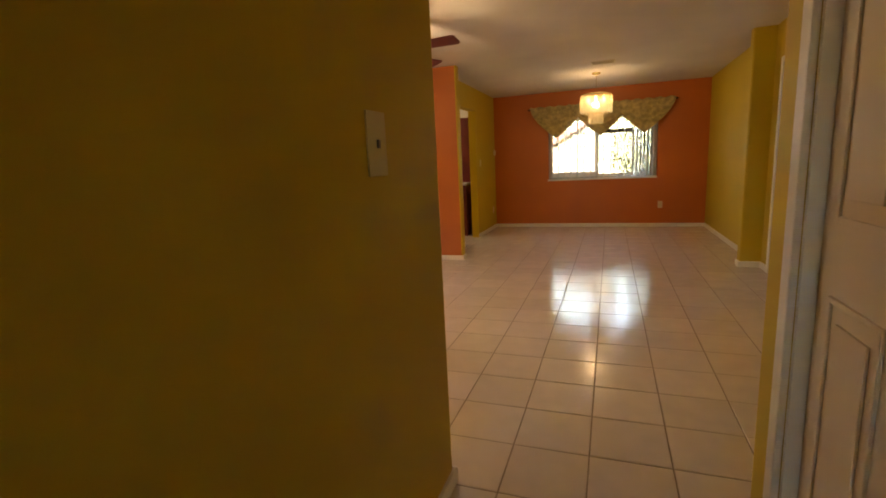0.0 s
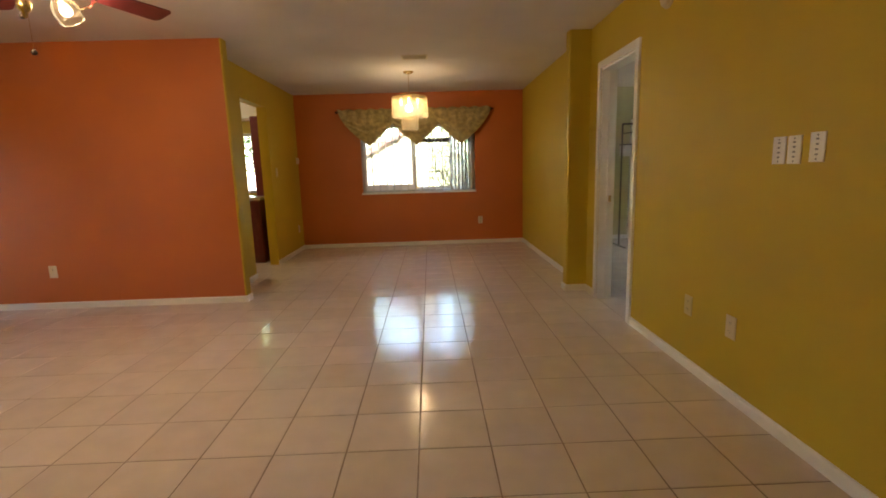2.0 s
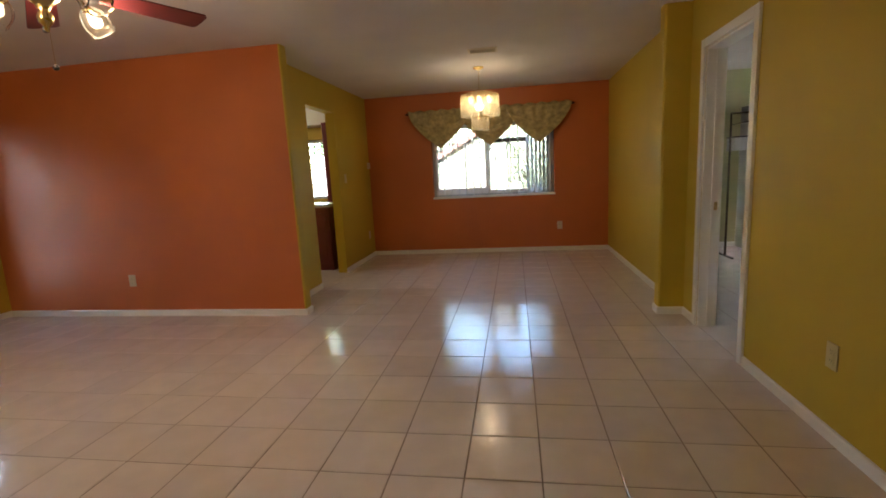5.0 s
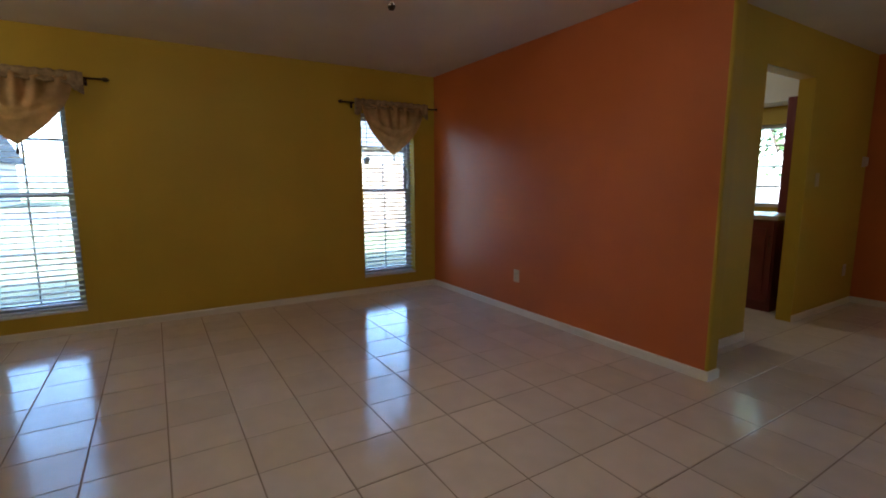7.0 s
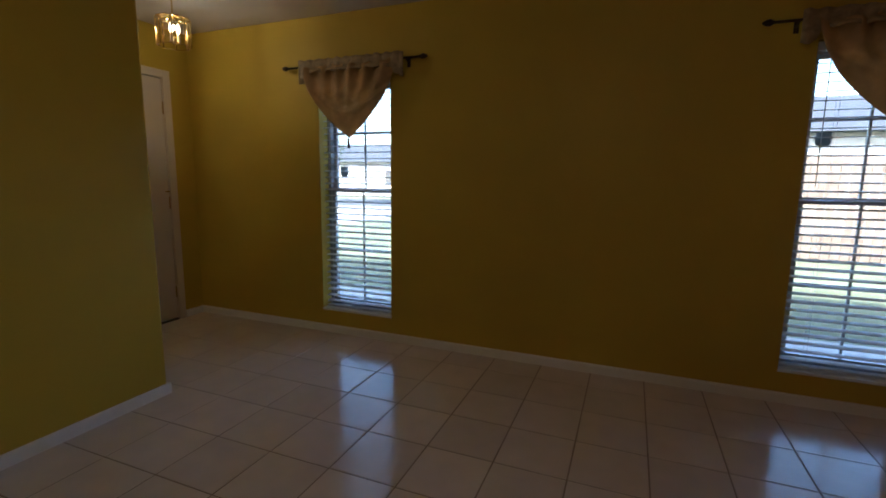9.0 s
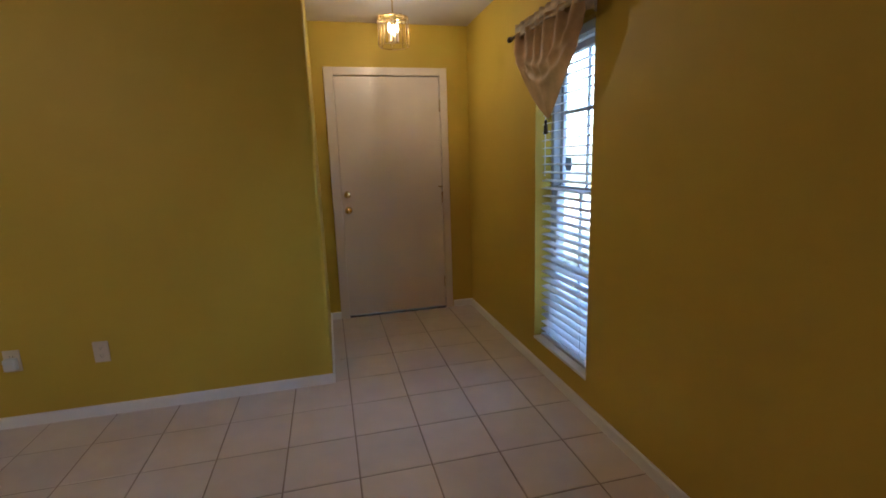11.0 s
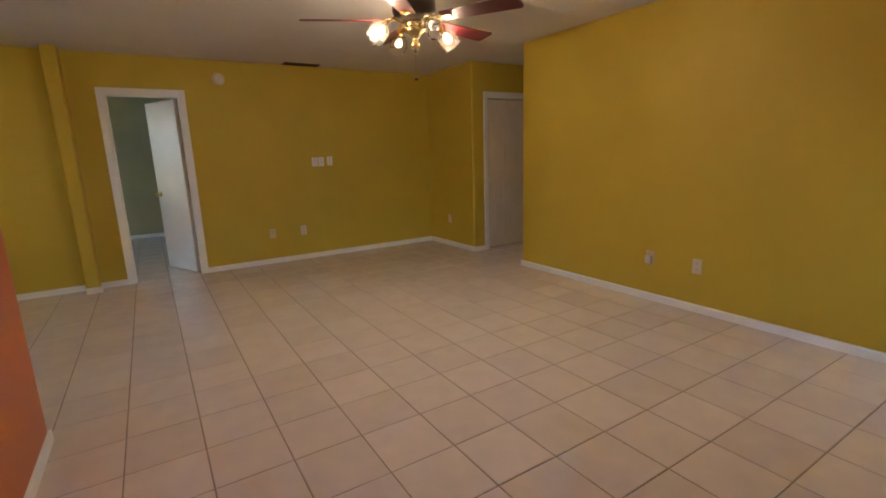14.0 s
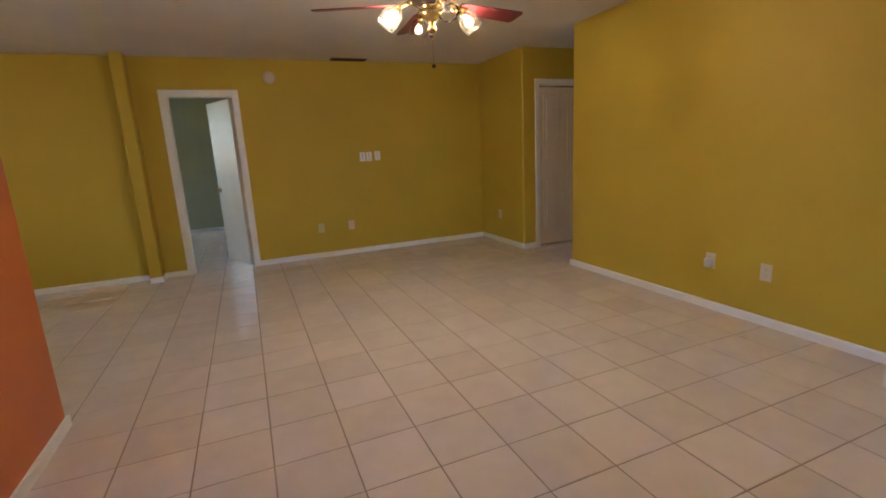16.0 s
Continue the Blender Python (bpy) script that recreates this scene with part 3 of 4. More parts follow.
# entry door
d = thing("door", pose(0, 0, 0), "closed cream flush entry door with brass knob and deadbolt", "door", kind="structure")
for a, b, c, e in ((ED[0] - 0.05, ED[0] + 0.012, 0, ED[2] + 0.05), (ED[1] - 0.012, ED[1] + 0.062, 0, ED[2] + 0.05), (ED[0] + 0.012, ED[1] - 0.012, ED[2] - 0.012, ED[2] + 0.05)):
    part("casing", boxed(a, b, YE - 0.03, YE + 0.018, c, e, 0.004), DOORPAINT, d)
part("door_slab", boxed(ED[0] + 0.015, ED[1] - 0.015, YE - 0.052, YE - 0.008, 0.016, ED[2] - 0.018, 0.002), DOORPAINT, d)
bm = bmesh.new()
box(bm, ED[0] - 0.001, ED[0] + 0.035, YE - 0.17, YE - 0.053, 0, ED[2])
box(bm, ED[1] - 0.035, ED[1] + 0.001, YE - 0.17, YE - 0.053, 0, ED[2])
box(bm, ED[0] + 0.035, ED[1] - 0.035, YE - 0.17, YE - 0.053, ED[2] - 0.035, ED[2] + 0.001)
part("jamb", bm, DOORPAINT, d)
# dark strip standing in for the shadow line over the slab
part("weather_strip", boxed(ED[0] + 0.014, ED[1] - 0.014, YE - 0.05, YE - 0.012, ED[2] - 0.019, ED[2] - 0.0125), SLOT, d)
part("threshold", boxed(ED[0], ED[1], YE - 0.10, YE + 0.01, 0, 0.012, 0.003), BRONZE, d)
knob(d, pose(-4.401, YE - 0.008, 0.945, -90))
part("deadbolt", lathe(bmesh.new(), [(0.03, 0), (0.03, 0.006), (0.022, 0.012), (0.0, 0.014)], 20, pose(-4.401, YE - 0.008, 1.08, -90)), BRASS, d, "brass deadbolt rose", smooth=True)
part("thumb_turn", boxed(-4.405, -4.397, YE + 0.004, YE + 0.022, 1.065, 1.095, 0.002), BRASS, d, "brass thumb turn")
part("chain_guard", boxed(-5.25, -5.19, YE - 0.008, YE + 0.006, 1.110, 1.120, 0.002), BRASS, d, "brass swing-bar guard")
for z in (0.25, 1.02, 1.80):
    part("hinge", tube(bmesh.new(), [(ED[0] + 0.014, YE - 0.005, z - 0.05), (ED[0] + 0.014, YE - 0.005, z + 0.05)], 0.006), BRASS, d)

# hall closet with folding doors
d = thing("closet_door", pose(0, 0, 0), "closed white folding closet doors with recessed panels in the hall", "closet door", kind="structure")
casing_x(d, XH, -1, CL[0], CL[1], CL[2])
bm = bmesh.new()
box(bm, XH + 0.001, XH + 0.119, CL[1] - 0.016, CL[1] + 0.001, 0, CL[2])
box(bm, XH + 0.001, XH + 0.119, CL[0] - 0.001, CL[0] + 0.016, 0, CL[2])
box(bm, XH + 0.001, XH + 0.119, CL[0] + 0.016, CL[1] - 0.016, CL[2] - 0.02, CL[2] + 0.001)
part("jamb", bm, TRIM, d)
leaf_w = (CL[1] - CL[0] - 0.052) / 4
for k in range(4):
    y = CL[0] + 0.022 + k * (leaf_w + 0.003)
    leaf = part("door_leaf", boxed(XH + 0.032, XH + 0.060, y, y + leaf_w, 0.015, CL[2] - 0.03, 0.003), DOORPAINT, d)
    for z0_, z1_ in ((0.16, 0.92), (1.08, 1.90)):
        bm = bmesh.new()
        rim = 0.014
        ya, yb = y + 0.07, y + leaf_w - 0.07
        for a, b, c, e in ((ya, ya + rim, z0_, z1_), (yb - rim, yb, z0_, z1_), (ya + rim, yb - rim, z0_, z0_ + rim), (ya + rim, yb - rim, z1_ - rim, z1_)):
            box(bm, XH + 0.025, XH + 0.034, a, b, c, e, 0.003)
        part("panel_moulding", bm, DOORPAINT, leaf)
        part("raised_panel", boxed(XH + 0.026, XH + 0.034, ya + 0.045, yb - 0.045, z0_ + 0.05, z1_ - 0.05, 0.003), DOORPAINT, leaf)


# ---- plates, vents and alarms ----
def wall_plate(name, m, label, kind_of, wide=0.075, high=0.118, mat=None):
    """Its back lies on the wall; x across, y up, z out."""
    t = thing(name, m, label, kind_of, "wall plates")
    part("plate", boxed(-wide / 2, wide / 2, -high / 2, high / 2, 0, 0.006, 0.002), mat or PLASTIC, t)
    return t


def outlet(m, label, mat=None):
    t = wall_plate("wall_outlet", m, label, "outlet", mat=mat or PLASTIC)
    for y in (-0.022, 0.022):
        s = part("socket", lathe(bmesh.new(), [(0.017, 0.005), (0.017, 0.0075), (0.0, 0.0078)], 16, pose(0, y, 0)), mat or PLASTIC, t)
        bm = bmesh.new()
        for x in (-0.006, 0.006):
            box(bm, x - 0.001, x + 0.001, y - 0.001, y + 0.007, 0.0074, 0.0082)
        box(bm, -0.002, 0.002, y - 0.010, y - 0.006, 0.0074, 0.0082)
        part("slot", bm, SLOT, s)
    return t


def switch(m, label, toggles=1, wide=0.075, high=0.118):
    t = wall_plate("light_switch", m, label, "light switch", wide, high)
    for k in range(toggles):
        x = (k - (toggles - 1) / 2) * 0.046
        part("toggle", boxed(x - 0.005, x + 0.005, -0.011, 0.011, 0.005, 0.013, 0.002), PLASTIC, t)
    return t


FACE = {"+y": (90, 0, 180), "-y": (90, 0, 0), "+x": (90, 0, 90), "-x": (90, 0, -90)}


def on(side, x, y, z):
    return pose(x, y, z, *FACE[side])


outlet(on("-y", -3.971, YA, 0.364), "ivory duplex outlet low on the burnt orange wall")
outlet(on("-y", 0.48, YD, 0.388), "ivory duplex outlet low on the dining room wall")
outlet(on("-x", XE, 4.535, 0.385), "ivory outlet low on the east yellow wall")
outlet(on("-x", XE, 4.93, 0.385), "outlet painted over in mustard on the yellow wall", YELLOWED)
outlet(on("+y", 0.66, YB, 0.39), "ivory outlet on the short wall beside the hall")
outlet(on("+x", XD, 9.70, 0.36), "ivory outlet low on the dining room side wall")
outlet(on("+y", -2.968, YS, 0.372), "ivory outlet low on the long yellow wall")
t = outlet(on("+y", -2.556, YS, 0.375), "ivory outlet with a plugged-in white night light")
part("night_light", boxed(-0.028, 0.028, -0.045, 0.02, 0.006, 0.04, 0.008), BLIND, t, "white plug-in night light")
for y, z in ((4.31, 1.260), (4.225, 1.260), (4.11, 1.266)):
    t = wall_plate("wall_plate", on("-x", XE, y, z), "white four-way jack plate beside two like it on the yellow wall", "wall plate", 0.072, 0.115, TRIM)
    for k in range(4):
        part("jack", boxed(-0.007, 0.007, -0.032 + k * 0.02, -0.025 + k * 0.02, 0.0055, 0.0075, 0.001), BAR, t)
    for s in (-1, 1):
        part("screw", lathe(bmesh.new(), [(0.004, 0.005), (0.003, 0.0075), (0, 0.0078)], 10, pose(0, s * 0.046, 0)), SLOT, t)
t = switch(on("+x", XS1, 2.135, 1.300), "large mustard-tinted switch plate with one toggle on the hall wall", 1, 0.100, 0.162)
t.children[0].data.materials[0] = YELLOWED
t.children[1].data.materials[0] = BAR
t = wall_plate("thermostat", on("+x", XD, 9.87, 1.425), "small ivory thermostat on the dining room side wall", "thermostat", 0.08, 0.10)
part("cover", boxed(-0.036, 0.036, -0.044, 0.044, 0.005, 0.028, 0.005), PLASTIC, t)
t = switch(on("+x", XD, 8.84, 1.25), "yellowed switch plate beside the kitchen opening")
t.children[0].data.materials[0] = YELLOWED
t = thing("smoke_alarm", on("-x", XE, 5.347, 2.233), "round white smoke alarm high on the yellow wall", "smoke alarm")
part("base", lathe(bmesh.new(), [(0.068, 0), (0.068, 0.012), (0.062, 0.016), (0.0, 0.016)], 28), PLASTIC, t, smooth=False)
part("cover", lathe(bmesh.new(), [(0.058, 0.015), (0.056, 0.03), (0.045, 0.038), (0.0, 0.04)], 28), PLASTIC, t, smooth=False)


def ceiling_vent(x0, x1, y0, y1, along, label, back):
    t = thing("ceiling_vent", pose((x0 + x1) / 2, (y0 + y1) / 2, H), label, "vent")
    a, b = (x1 - x0) / 2, (y1 - y0) / 2
    part("backing", boxed(-a + 0.01, a - 0.01, -b + 0.01, b - 0.01, -0.003, -0.001), SLOT, t)
    bm = bmesh.new()
    for p, q, r, s in ((-a, -a + 0.022, -b, b), (a - 0.022, a, -b, b), (-a + 0.022, a - 0.022, -b, -b + 0.022), (-a + 0.022, a - 0.022, b - 0.022, b)):
        box(bm, p, q, r, s, -0.012, -0.001, 0.002)
    part("frame", bm, back, t)
    n = 7
    for k in range(n):
        if along == "y":
            c = -a + 0.03 + (2 * a - 0.06) * k / (n - 1)
            s = part("slat", boxed(-0.009, 0.009, -b + 0.02, b - 0.02, -0.0015, 0.0), back, t)
            s.matrix_basis = pose(c, 0, -0.008, 0, 38, 0)
        else:
            c = -b + 0.03 + (2 * b - 0.06) * k / (n - 1)
            s = part("slat", boxed(-a + 0.02, a - 0.02, -0.009, 0.009, -0.0015, 0.0), back, t)
            s.matrix_basis = pose(0, c, -0.008, 38, 0, 0)


ceiling_vent(-0.60, -0.31, 7.54, 7.71, "x", "white slotted ceiling vent over the dining room", PLASTIC)
ceiling_vent(1.00, 1.13, 4.19, 4.63, "y", "dark louvred ceiling vent near the yellow wall", BRONZE)

# ---- ceiling fan with four tulip lamps ----
FX, FY, FZ = -2.135, 4.61, H - 0.03
fan = thing("ceiling_fan", pose(FX, FY, FZ), "brass ceiling fan with five cherry blades and four tulip glass lamps", "ceiling fan")
part("canopy", lathe(bmesh.new(), [(0.07, 0.03), (0.07, -0.015), (0.055, -0.05), (0.025, -0.062), (0.0, -0.062)], 28), BRASS, fan, smooth=True)
part("downrod", tube(bmesh.new(), [(0, 0, -0.055), (0, 0, -0.09)], 0.014, 12), BRASS, fan)
part("motor_housing", lathe(bmesh.new(), [(0.03, -0.085), (0.10, -0.10), (0.135, -0.13), (0.14, -0.20), (0.125, -0.24), (0.08, -0.26), (0.06, -0.265), (0.0, -0.265)], 32), BRONZE, fan, "dark bronze motor housing", smooth=True)
part("switch_housing", lathe(bmesh.new(), [(0.055, -0.262), (0.062, -0.27), (0.06, -0.28), (0.05, -0.29), (0.065, -0.30), (0.06, -0.325), (0.03, -0.35), (0.018, -0.375), (0.03, -0.395), (0.026, -0.42), (0.012, -0.435), (0.010, -0.45), (0.0, -0.46)], 28), BRASS, fan, "polished brass switch housing with turned finial", smooth=True)
blade = iron = None
for k in range(5):
    turn = 66 + 72 * k
    if blade is None:
        bm = bmesh.new()
        out = rounded([(0.20, -0.055), (0.71, -0.072), (0.71, 0.072), (0.20, 0.055)], {1: 0.03, 2: 0.03, 0: 0.01, 3: 0.01})
        prism(bm, out, -0.003, 0.003)
        bmesh.ops.transform(bm, matrix=pose(0, 0, 0, -12), verts=bm.verts)
        blade = b = part("blade", bm, CHERRY, fan, "cherry red wooden blade")
        bm = bmesh.new()
        for s in (-1, 1):
            tube(bm, [(0.10, s * 0.012, 0.02), (0.15, s * 0.03, 0.006), (0.20, s * 0.035, -0.006), (0.26, s * 0.012, -0.007)], 0.006, 6)
        box(bm, 0.19, 0.265, -0.035, 0.035, -0.009, -0.0055, 0.0015)
        iron = i = part("blade_iron", bm, BRASS, fan, "ornate brass blade arm")
    else:
        b, i = new("blade", blade.data), new("blade_iron", iron.data)
        b.parent = i.parent = fan
        tagged(b, "cherry red wooden blade"), tagged(i, "ornate brass blade arm")
    b.matrix_basis = i.matrix_basis = pose(0, 0, -0.258, 0, 0, turn)


def tulip(parent, m, lit, mat):
    """A fluted glass shade whose mouth looks along -z of m."""
    bm = bmesh.new()
    prof = [(0.020, 0.0), (0.034, -0.010), (0.050, -0.032), (0.058, -0.060), (0.058, -0.085), (0.053, -0.104), (0.055, -0.118)]
    n = 36
    rings = []
    for r, z in prof:
        rings.append([bm.verts.new(m @ Vector(((r + (0.0022 + 0.05 * max(0, -z - 0.08)) * math.cos(9 * 2 * math.pi * k / n)) * math.cos(2 * math.pi * k / n), (r + (0.0022 + 0.05 * max(0, -z - 0.08)) * math.cos(9 * 2 * math.pi * k / n)) * math.sin(2 * math.pi * k / n), z))) for k in range(n)])
    for a, b in zip(rings, rings[1:]):
        for k in range(n):
            bm.faces.new((a[k], a[(k + 1) % n], b[(k + 1) % n], b[k]))
    shade = part("shade", bm, mat, parent, "lit fluted tulip glass shade" if lit else "unlit fluted tulip glass shade", smooth=True)
    mod = shade.modifiers.new("thickness", "SOLIDIFY")
    mod.thickness = 0.003
    shade.visible_shadow = False
    part("socket", lathe(bmesh.new(), [(0.012, 0.02), (0.019, 0.012), (0.021, -0.004), (0.014, -0.02), (0.0, -0.02)], 18, m), BRASS, parent, smooth=True)
    bulb = part("bulb", lathe(bmesh.new(), [(0.010, -0.018), (0.014, -0.03), (0.024, -0.05), (0.027, -0.066), (0.02, -0.084), (0.0, -0.092)], 18, m), BULB if lit else BULB_OFF, parent, "lit bulb" if lit else "unlit bulb", smooth=True)
    bulb.visible_shadow = False


for k in range(4):
    turn = 88 + 90 * k
    lit = k % 2 == 0
    a = radians(turn)
    d = Vector((math.cos(a), math.sin(a), 0))
    part("lamp_arm", tube(bmesh.new(), [d * 0.05 + Vector((0, 0, -0.31)), d * 0.10 + Vector((0, 0, -0.275)), d * 0.16 + Vector((0, 0, -0.262)), d * 0.20 + Vector((0, 0, -0.285))], 0.006), BRASS, fan, smooth=True)
    m = Matrix.Translation(d * 0.205 + Vector((0, 0, -0.30))) @ pose(0, 0, 0, 0, 0, turn) @ pose(0, 0, 0, 0, -42, 0)
    tulip(fan, m, lit, FROST if lit else CLEAR)
    if lit:
        lamp("fan_light", "POINT", Matrix.Translation((FX, FY, FZ)) @ m @ pose(0, 0, -0.06), FAN_W, WARM, 0.02)
for x, y, z in ((0.018, -0.008, -0.605), (-0.03, 0.02, -0.44)):
    chain = part("pull_chain", tube(bmesh.new(), [(x, y, -0.33), (x, y, z + 0.012)], 0.0012, 6), BRASS, fan)
    part("pull_knob", lathe(bmesh.new(), [(0.0, 0.014), (0.006, 0.011), (0.0125, 0.002), (0.013, -0.004), (0.008, -0.012), (0.0, -0.014)], 14, pose(x, y, z)), BRONZE, chain, "dark turned pull knob", smooth=True)

# ---- dining chandelier: two tiers of glass strips ----
CX, CY = -0.557, 8.392
ch = thing("chandelier", pose(CX, CY, H), "lit two-tier chandelier of hanging glass strips on a brass chain", "chandelier")
part("canopy", lathe(bmesh.new(), [(0.065, 0.0), (0.06, -0.014), (0.03, -0.028), (0.008, -0.034), (0.0, -0.034)], 24), BRASS, ch, smooth=True)
part("chain", tube(bmesh.new(), [(0.003 * math.sin(k * 1.9), 0.003 * math.cos(k * 1.9), -0.03 - 0.24 * k / 24) for k in range(25)], 0.004, 6), BRASS, ch)
bm = bmesh.new()
for r, z in ((0.225, -0.33), (0.215, -0.31), (0.10, -0.56)):
    tube(bm, [(r * math.cos(2 * math.pi * k / 36), r * math.sin(2 * math.pi * k / 36), z) for k in range(37)], 0.005, 6)
for k in range(6):
    a = k * math.pi / 3
    tube(bm, [(0, 0, -0.27), (0.12 * math.cos(a), 0.12 * math.sin(a), -0.275), (0.22 * math.cos(a), 0.22 * math.sin(a), -0.315)], 0.004, 6)
tube(bm, [(0, 0, -0.26), (0, 0, -0.57)], 0.006, 8)
for k in range(3):
    a = k * math.pi / 1.5
    tube(bm, [(0, 0, -0.55), (0.10 * math.cos(a), 0.10 * math.sin(a), -0.56)], 0.004, 6)
part("frame", bm, BRASS, ch, "brass ring frame", smooth=True)
STRIP = bpy.data.materials.new("pearly_glass_strip")
STRIP.use_nodes = True
b = STRIP.node_tree.nodes["Principled BSDF"]
b.inputs["Base Color"].default_value = (0.95, 0.88, 0.72, 1)
b.inputs["Roughness"].default_value = 0.22
b.inputs["IOR"].default_value = 1.3
b.inputs["Transmission Weight"].default_value = 0.88
for count, r, z0_, z1_, wide in ((30, 0.222, -0.335, -0.55, 0.040), (30, 0.205, -0.31, -0.43, 0.040), (14, 0.102, -0.56, -0.705, 0.038)):
    first = None
    for k in range(count):
        if first is None:
            bm = boxed(-0.0025, 0.0025, -wide / 2, wide / 2, z1_ - z0_, 0, 0.001)
            first = s = part("glass_strip", bm, STRIP, ch)
        else:
            s = new("glass_strip", first.data)
            s.parent = ch
        s.visible_shadow = False
        a = 360 * k / count
        s.matrix_basis = pose(r * math.cos(radians(a)), r * math.sin(radians(a)), z0_ + 0.004 * math.sin(k * 2.4), random.uniform(-2, 2), random.uniform(-2, 2), a + random.uniform(-8, 8))
for k in range(6):
    a = radians(30 + 60 * k)
    bulb = part("bulb", lathe(bmesh.new(), [(0.006, -0.33), (0.008, -0.35), (0.012, -0.365), (0.010, -0.385), (0.0, -0.40)], 12, Matrix.Translation((0.12 * math.cos(a), 0.12 * math.sin(a), 0))), BULB, ch, "lit candle bulb", smooth=True)
    bulb.visible_shadow = False
lamp("chandelier_light", "POINT", pose(CX, CY, H - 0.44), DINING_W, WARM, 0.04)

# ---- entry lantern ----
LX, LY = -4.738, 2.16
ln = thing("pendant_lantern", pose(LX, LY, H), "lit clear glass and brass pendant lantern over the entry", "pendant light")
part("canopy", lathe(bmesh.new(), [(0.062, 0.0), (0.06, -0.012), (0.04, -0.026), (0.01, -0.032), (0.0, -0.032)], 24), BRASS, ln, smooth=True)
part("stem", tube(bmesh.new(), [(0, 0, -0.03), (0, 0, -0.17)], 0.005), BRASS, ln)
bm = bmesh.new()
for z, r in ((-0.172, 0.070), (-0.180, 0.100), (-0.352, 0.100)):
    for k in range(8):
        a, b = radians(45 * k), radians(45 * k + 45)
        tube(bm, [(r * math.cos(a), r * math.sin(a), z), (r * math.cos(b), r * math.sin(b), z)], 0.003, 6)
for k in range(8):
    a = radians(45 * k)
    tube(bm, [(0.10 * math.cos(a), 0.10 * math.sin(a), -0.18), (0.10 * math.cos(a), 0.10 * math.sin(a), -0.352)], 0.004, 6)
# spokes added to throw radial streaks on the ceiling, every other one thickened
for k in range(16):
    a = radians(22.5 * k)
    tube(bm, [(0.005 * math.cos(a), 0.005 * math.sin(a), -0.165), (0.10 * math.cos(a), 0.10 * math.sin(a), -0.18)], 0.0065 if k % 2 else 0.003, 6)
part("frame", bm, BRASS, ln, "brass lantern frame with added shadow-casting spokes")
for k in range(8):
    a = 22.5 + 45 * k
    s = part("pane", boxed(-0.0015, 0.0015, -0.036, 0.036, -0.350, -0.183, 0.001), CLEAR, ln)
    s.matrix_basis = pose(0.0925 * math.cos(radians(a)), 0.0925 * math.sin(radians(a)), 0, 0, 0, a)
    s.visible_shadow = False
bm = tube(bmesh.new(), [(0, 0, -0.29), (0, 0, -0.33)], 0.005)
lathe(bm, [(0.030, -0.325), (0.036, -0.328), (0.012, -0.334), (0.0, -0.345)], 16)
part("candle_cluster", bm, BRASS, ln, smooth=False)
for k in range(3):
    a = radians(20 + 120 * k)
    m = Matrix.Translation((0.028 * math.cos(a), 0.028 * math.sin(a), 0))
    part("candle_sleeve", lathe(bmesh.new(), [(0.009, -0.325), (0.009, -0.27), (0.0, -0.268)], 12, m), PLASTIC, ln, "ivory candle sleeve")
    bulb = part("bulb", lathe(bmesh.new(), [(0.007, -0.268), (0.012, -0.25), (0.010, -0.23), (0.003, -0.21), (0.0, -0.205)], 12, m), BULB, ln, "lit candle bulb", smooth=True)
    bulb.visible_shadow = False
lamp("lantern_light", "POINT", pose(LX, LY, H - 0.235), ENTRY_W, WARM, 0.012)

# ---- kitchen seen through its opening ----
def cabinet(name, x0, x1, y0, y1, z0, z1, label, doors):
    t = thing(name, pose(x0, y0, z0), label, "cabinet")
    w, dpt, h = x1 - x0, y1 - y0, z1 - z0
    part("body", boxed(0, w, 0.0, dpt, 0, h, 0.002), MAROON, t)
    for k in range(doors):
        a = w * k / doors + 0.012
        dr = part("door", boxed(a, a + w / doors - 0.024, -0.02, -0.0005, 0.10 if z0 < 0.1 else 0.015, h - 0.015, 0.004), MAROON, t)
        part("panel", boxed(a + 0.06, a + w / doors - 0.084, -0.026, -0.019, 0.17 if z0 < 0.1 else 0.08, h - 0.08, 0.003), MAROON, dr)
        part("pull", tube(bmesh.new(), [(a + w / doors - 0.05, -0.02, h * 0.72), (a + w / doors - 0.05, -0.04, h * 0.74), (a + w / doors - 0.05, -0.04, h * 0.82), (a + w / doors - 0.05, -0.02, h * 0.84)], 0.004), BRONZE, dr)
    return t


cabinet("base_cabinet", -4.48, -2.69, 8.80, 9.40, 0, 0.88, "dark cherry kitchen base cabinet below a pale worktop", 3)
cabinet("tall_cabinet", -2.93, -2.565, 9.36, 9.935, 0, 2.068, "tall dark cherry kitchen cabinet", 1)
t = thing("worktop", pose(0, 0, 0), "pale worktop lying on the cherry base cabinets", "worktop")
part("slab", boxed(-4.50, -2.67, 8.77, 9.41, 0.88, 0.92, 0.004), COUNTER, t)
w = thing("window", pose(0, 0, 0), "", "", kind="structure")
bm = bmesh.new()
a, b, z0, z1 = KW
for p, q, r, s in ((a, a + 0.04, z0, z1), (b - 0.04, b, z0, z1), (a + 0.04, b - 0.04, z0, z0 + 0.04), (a + 0.04, b - 0.04, z1 - 0.04, z1), ((a + b) / 2 - 0.02, (a + b) / 2 + 0.02, z0 + 0.04, z1 - 0.04)):
    box(bm, p, q, YD + 0.09, YD + 0.15, r, s)
part("window_frame", bm, SASH, w)
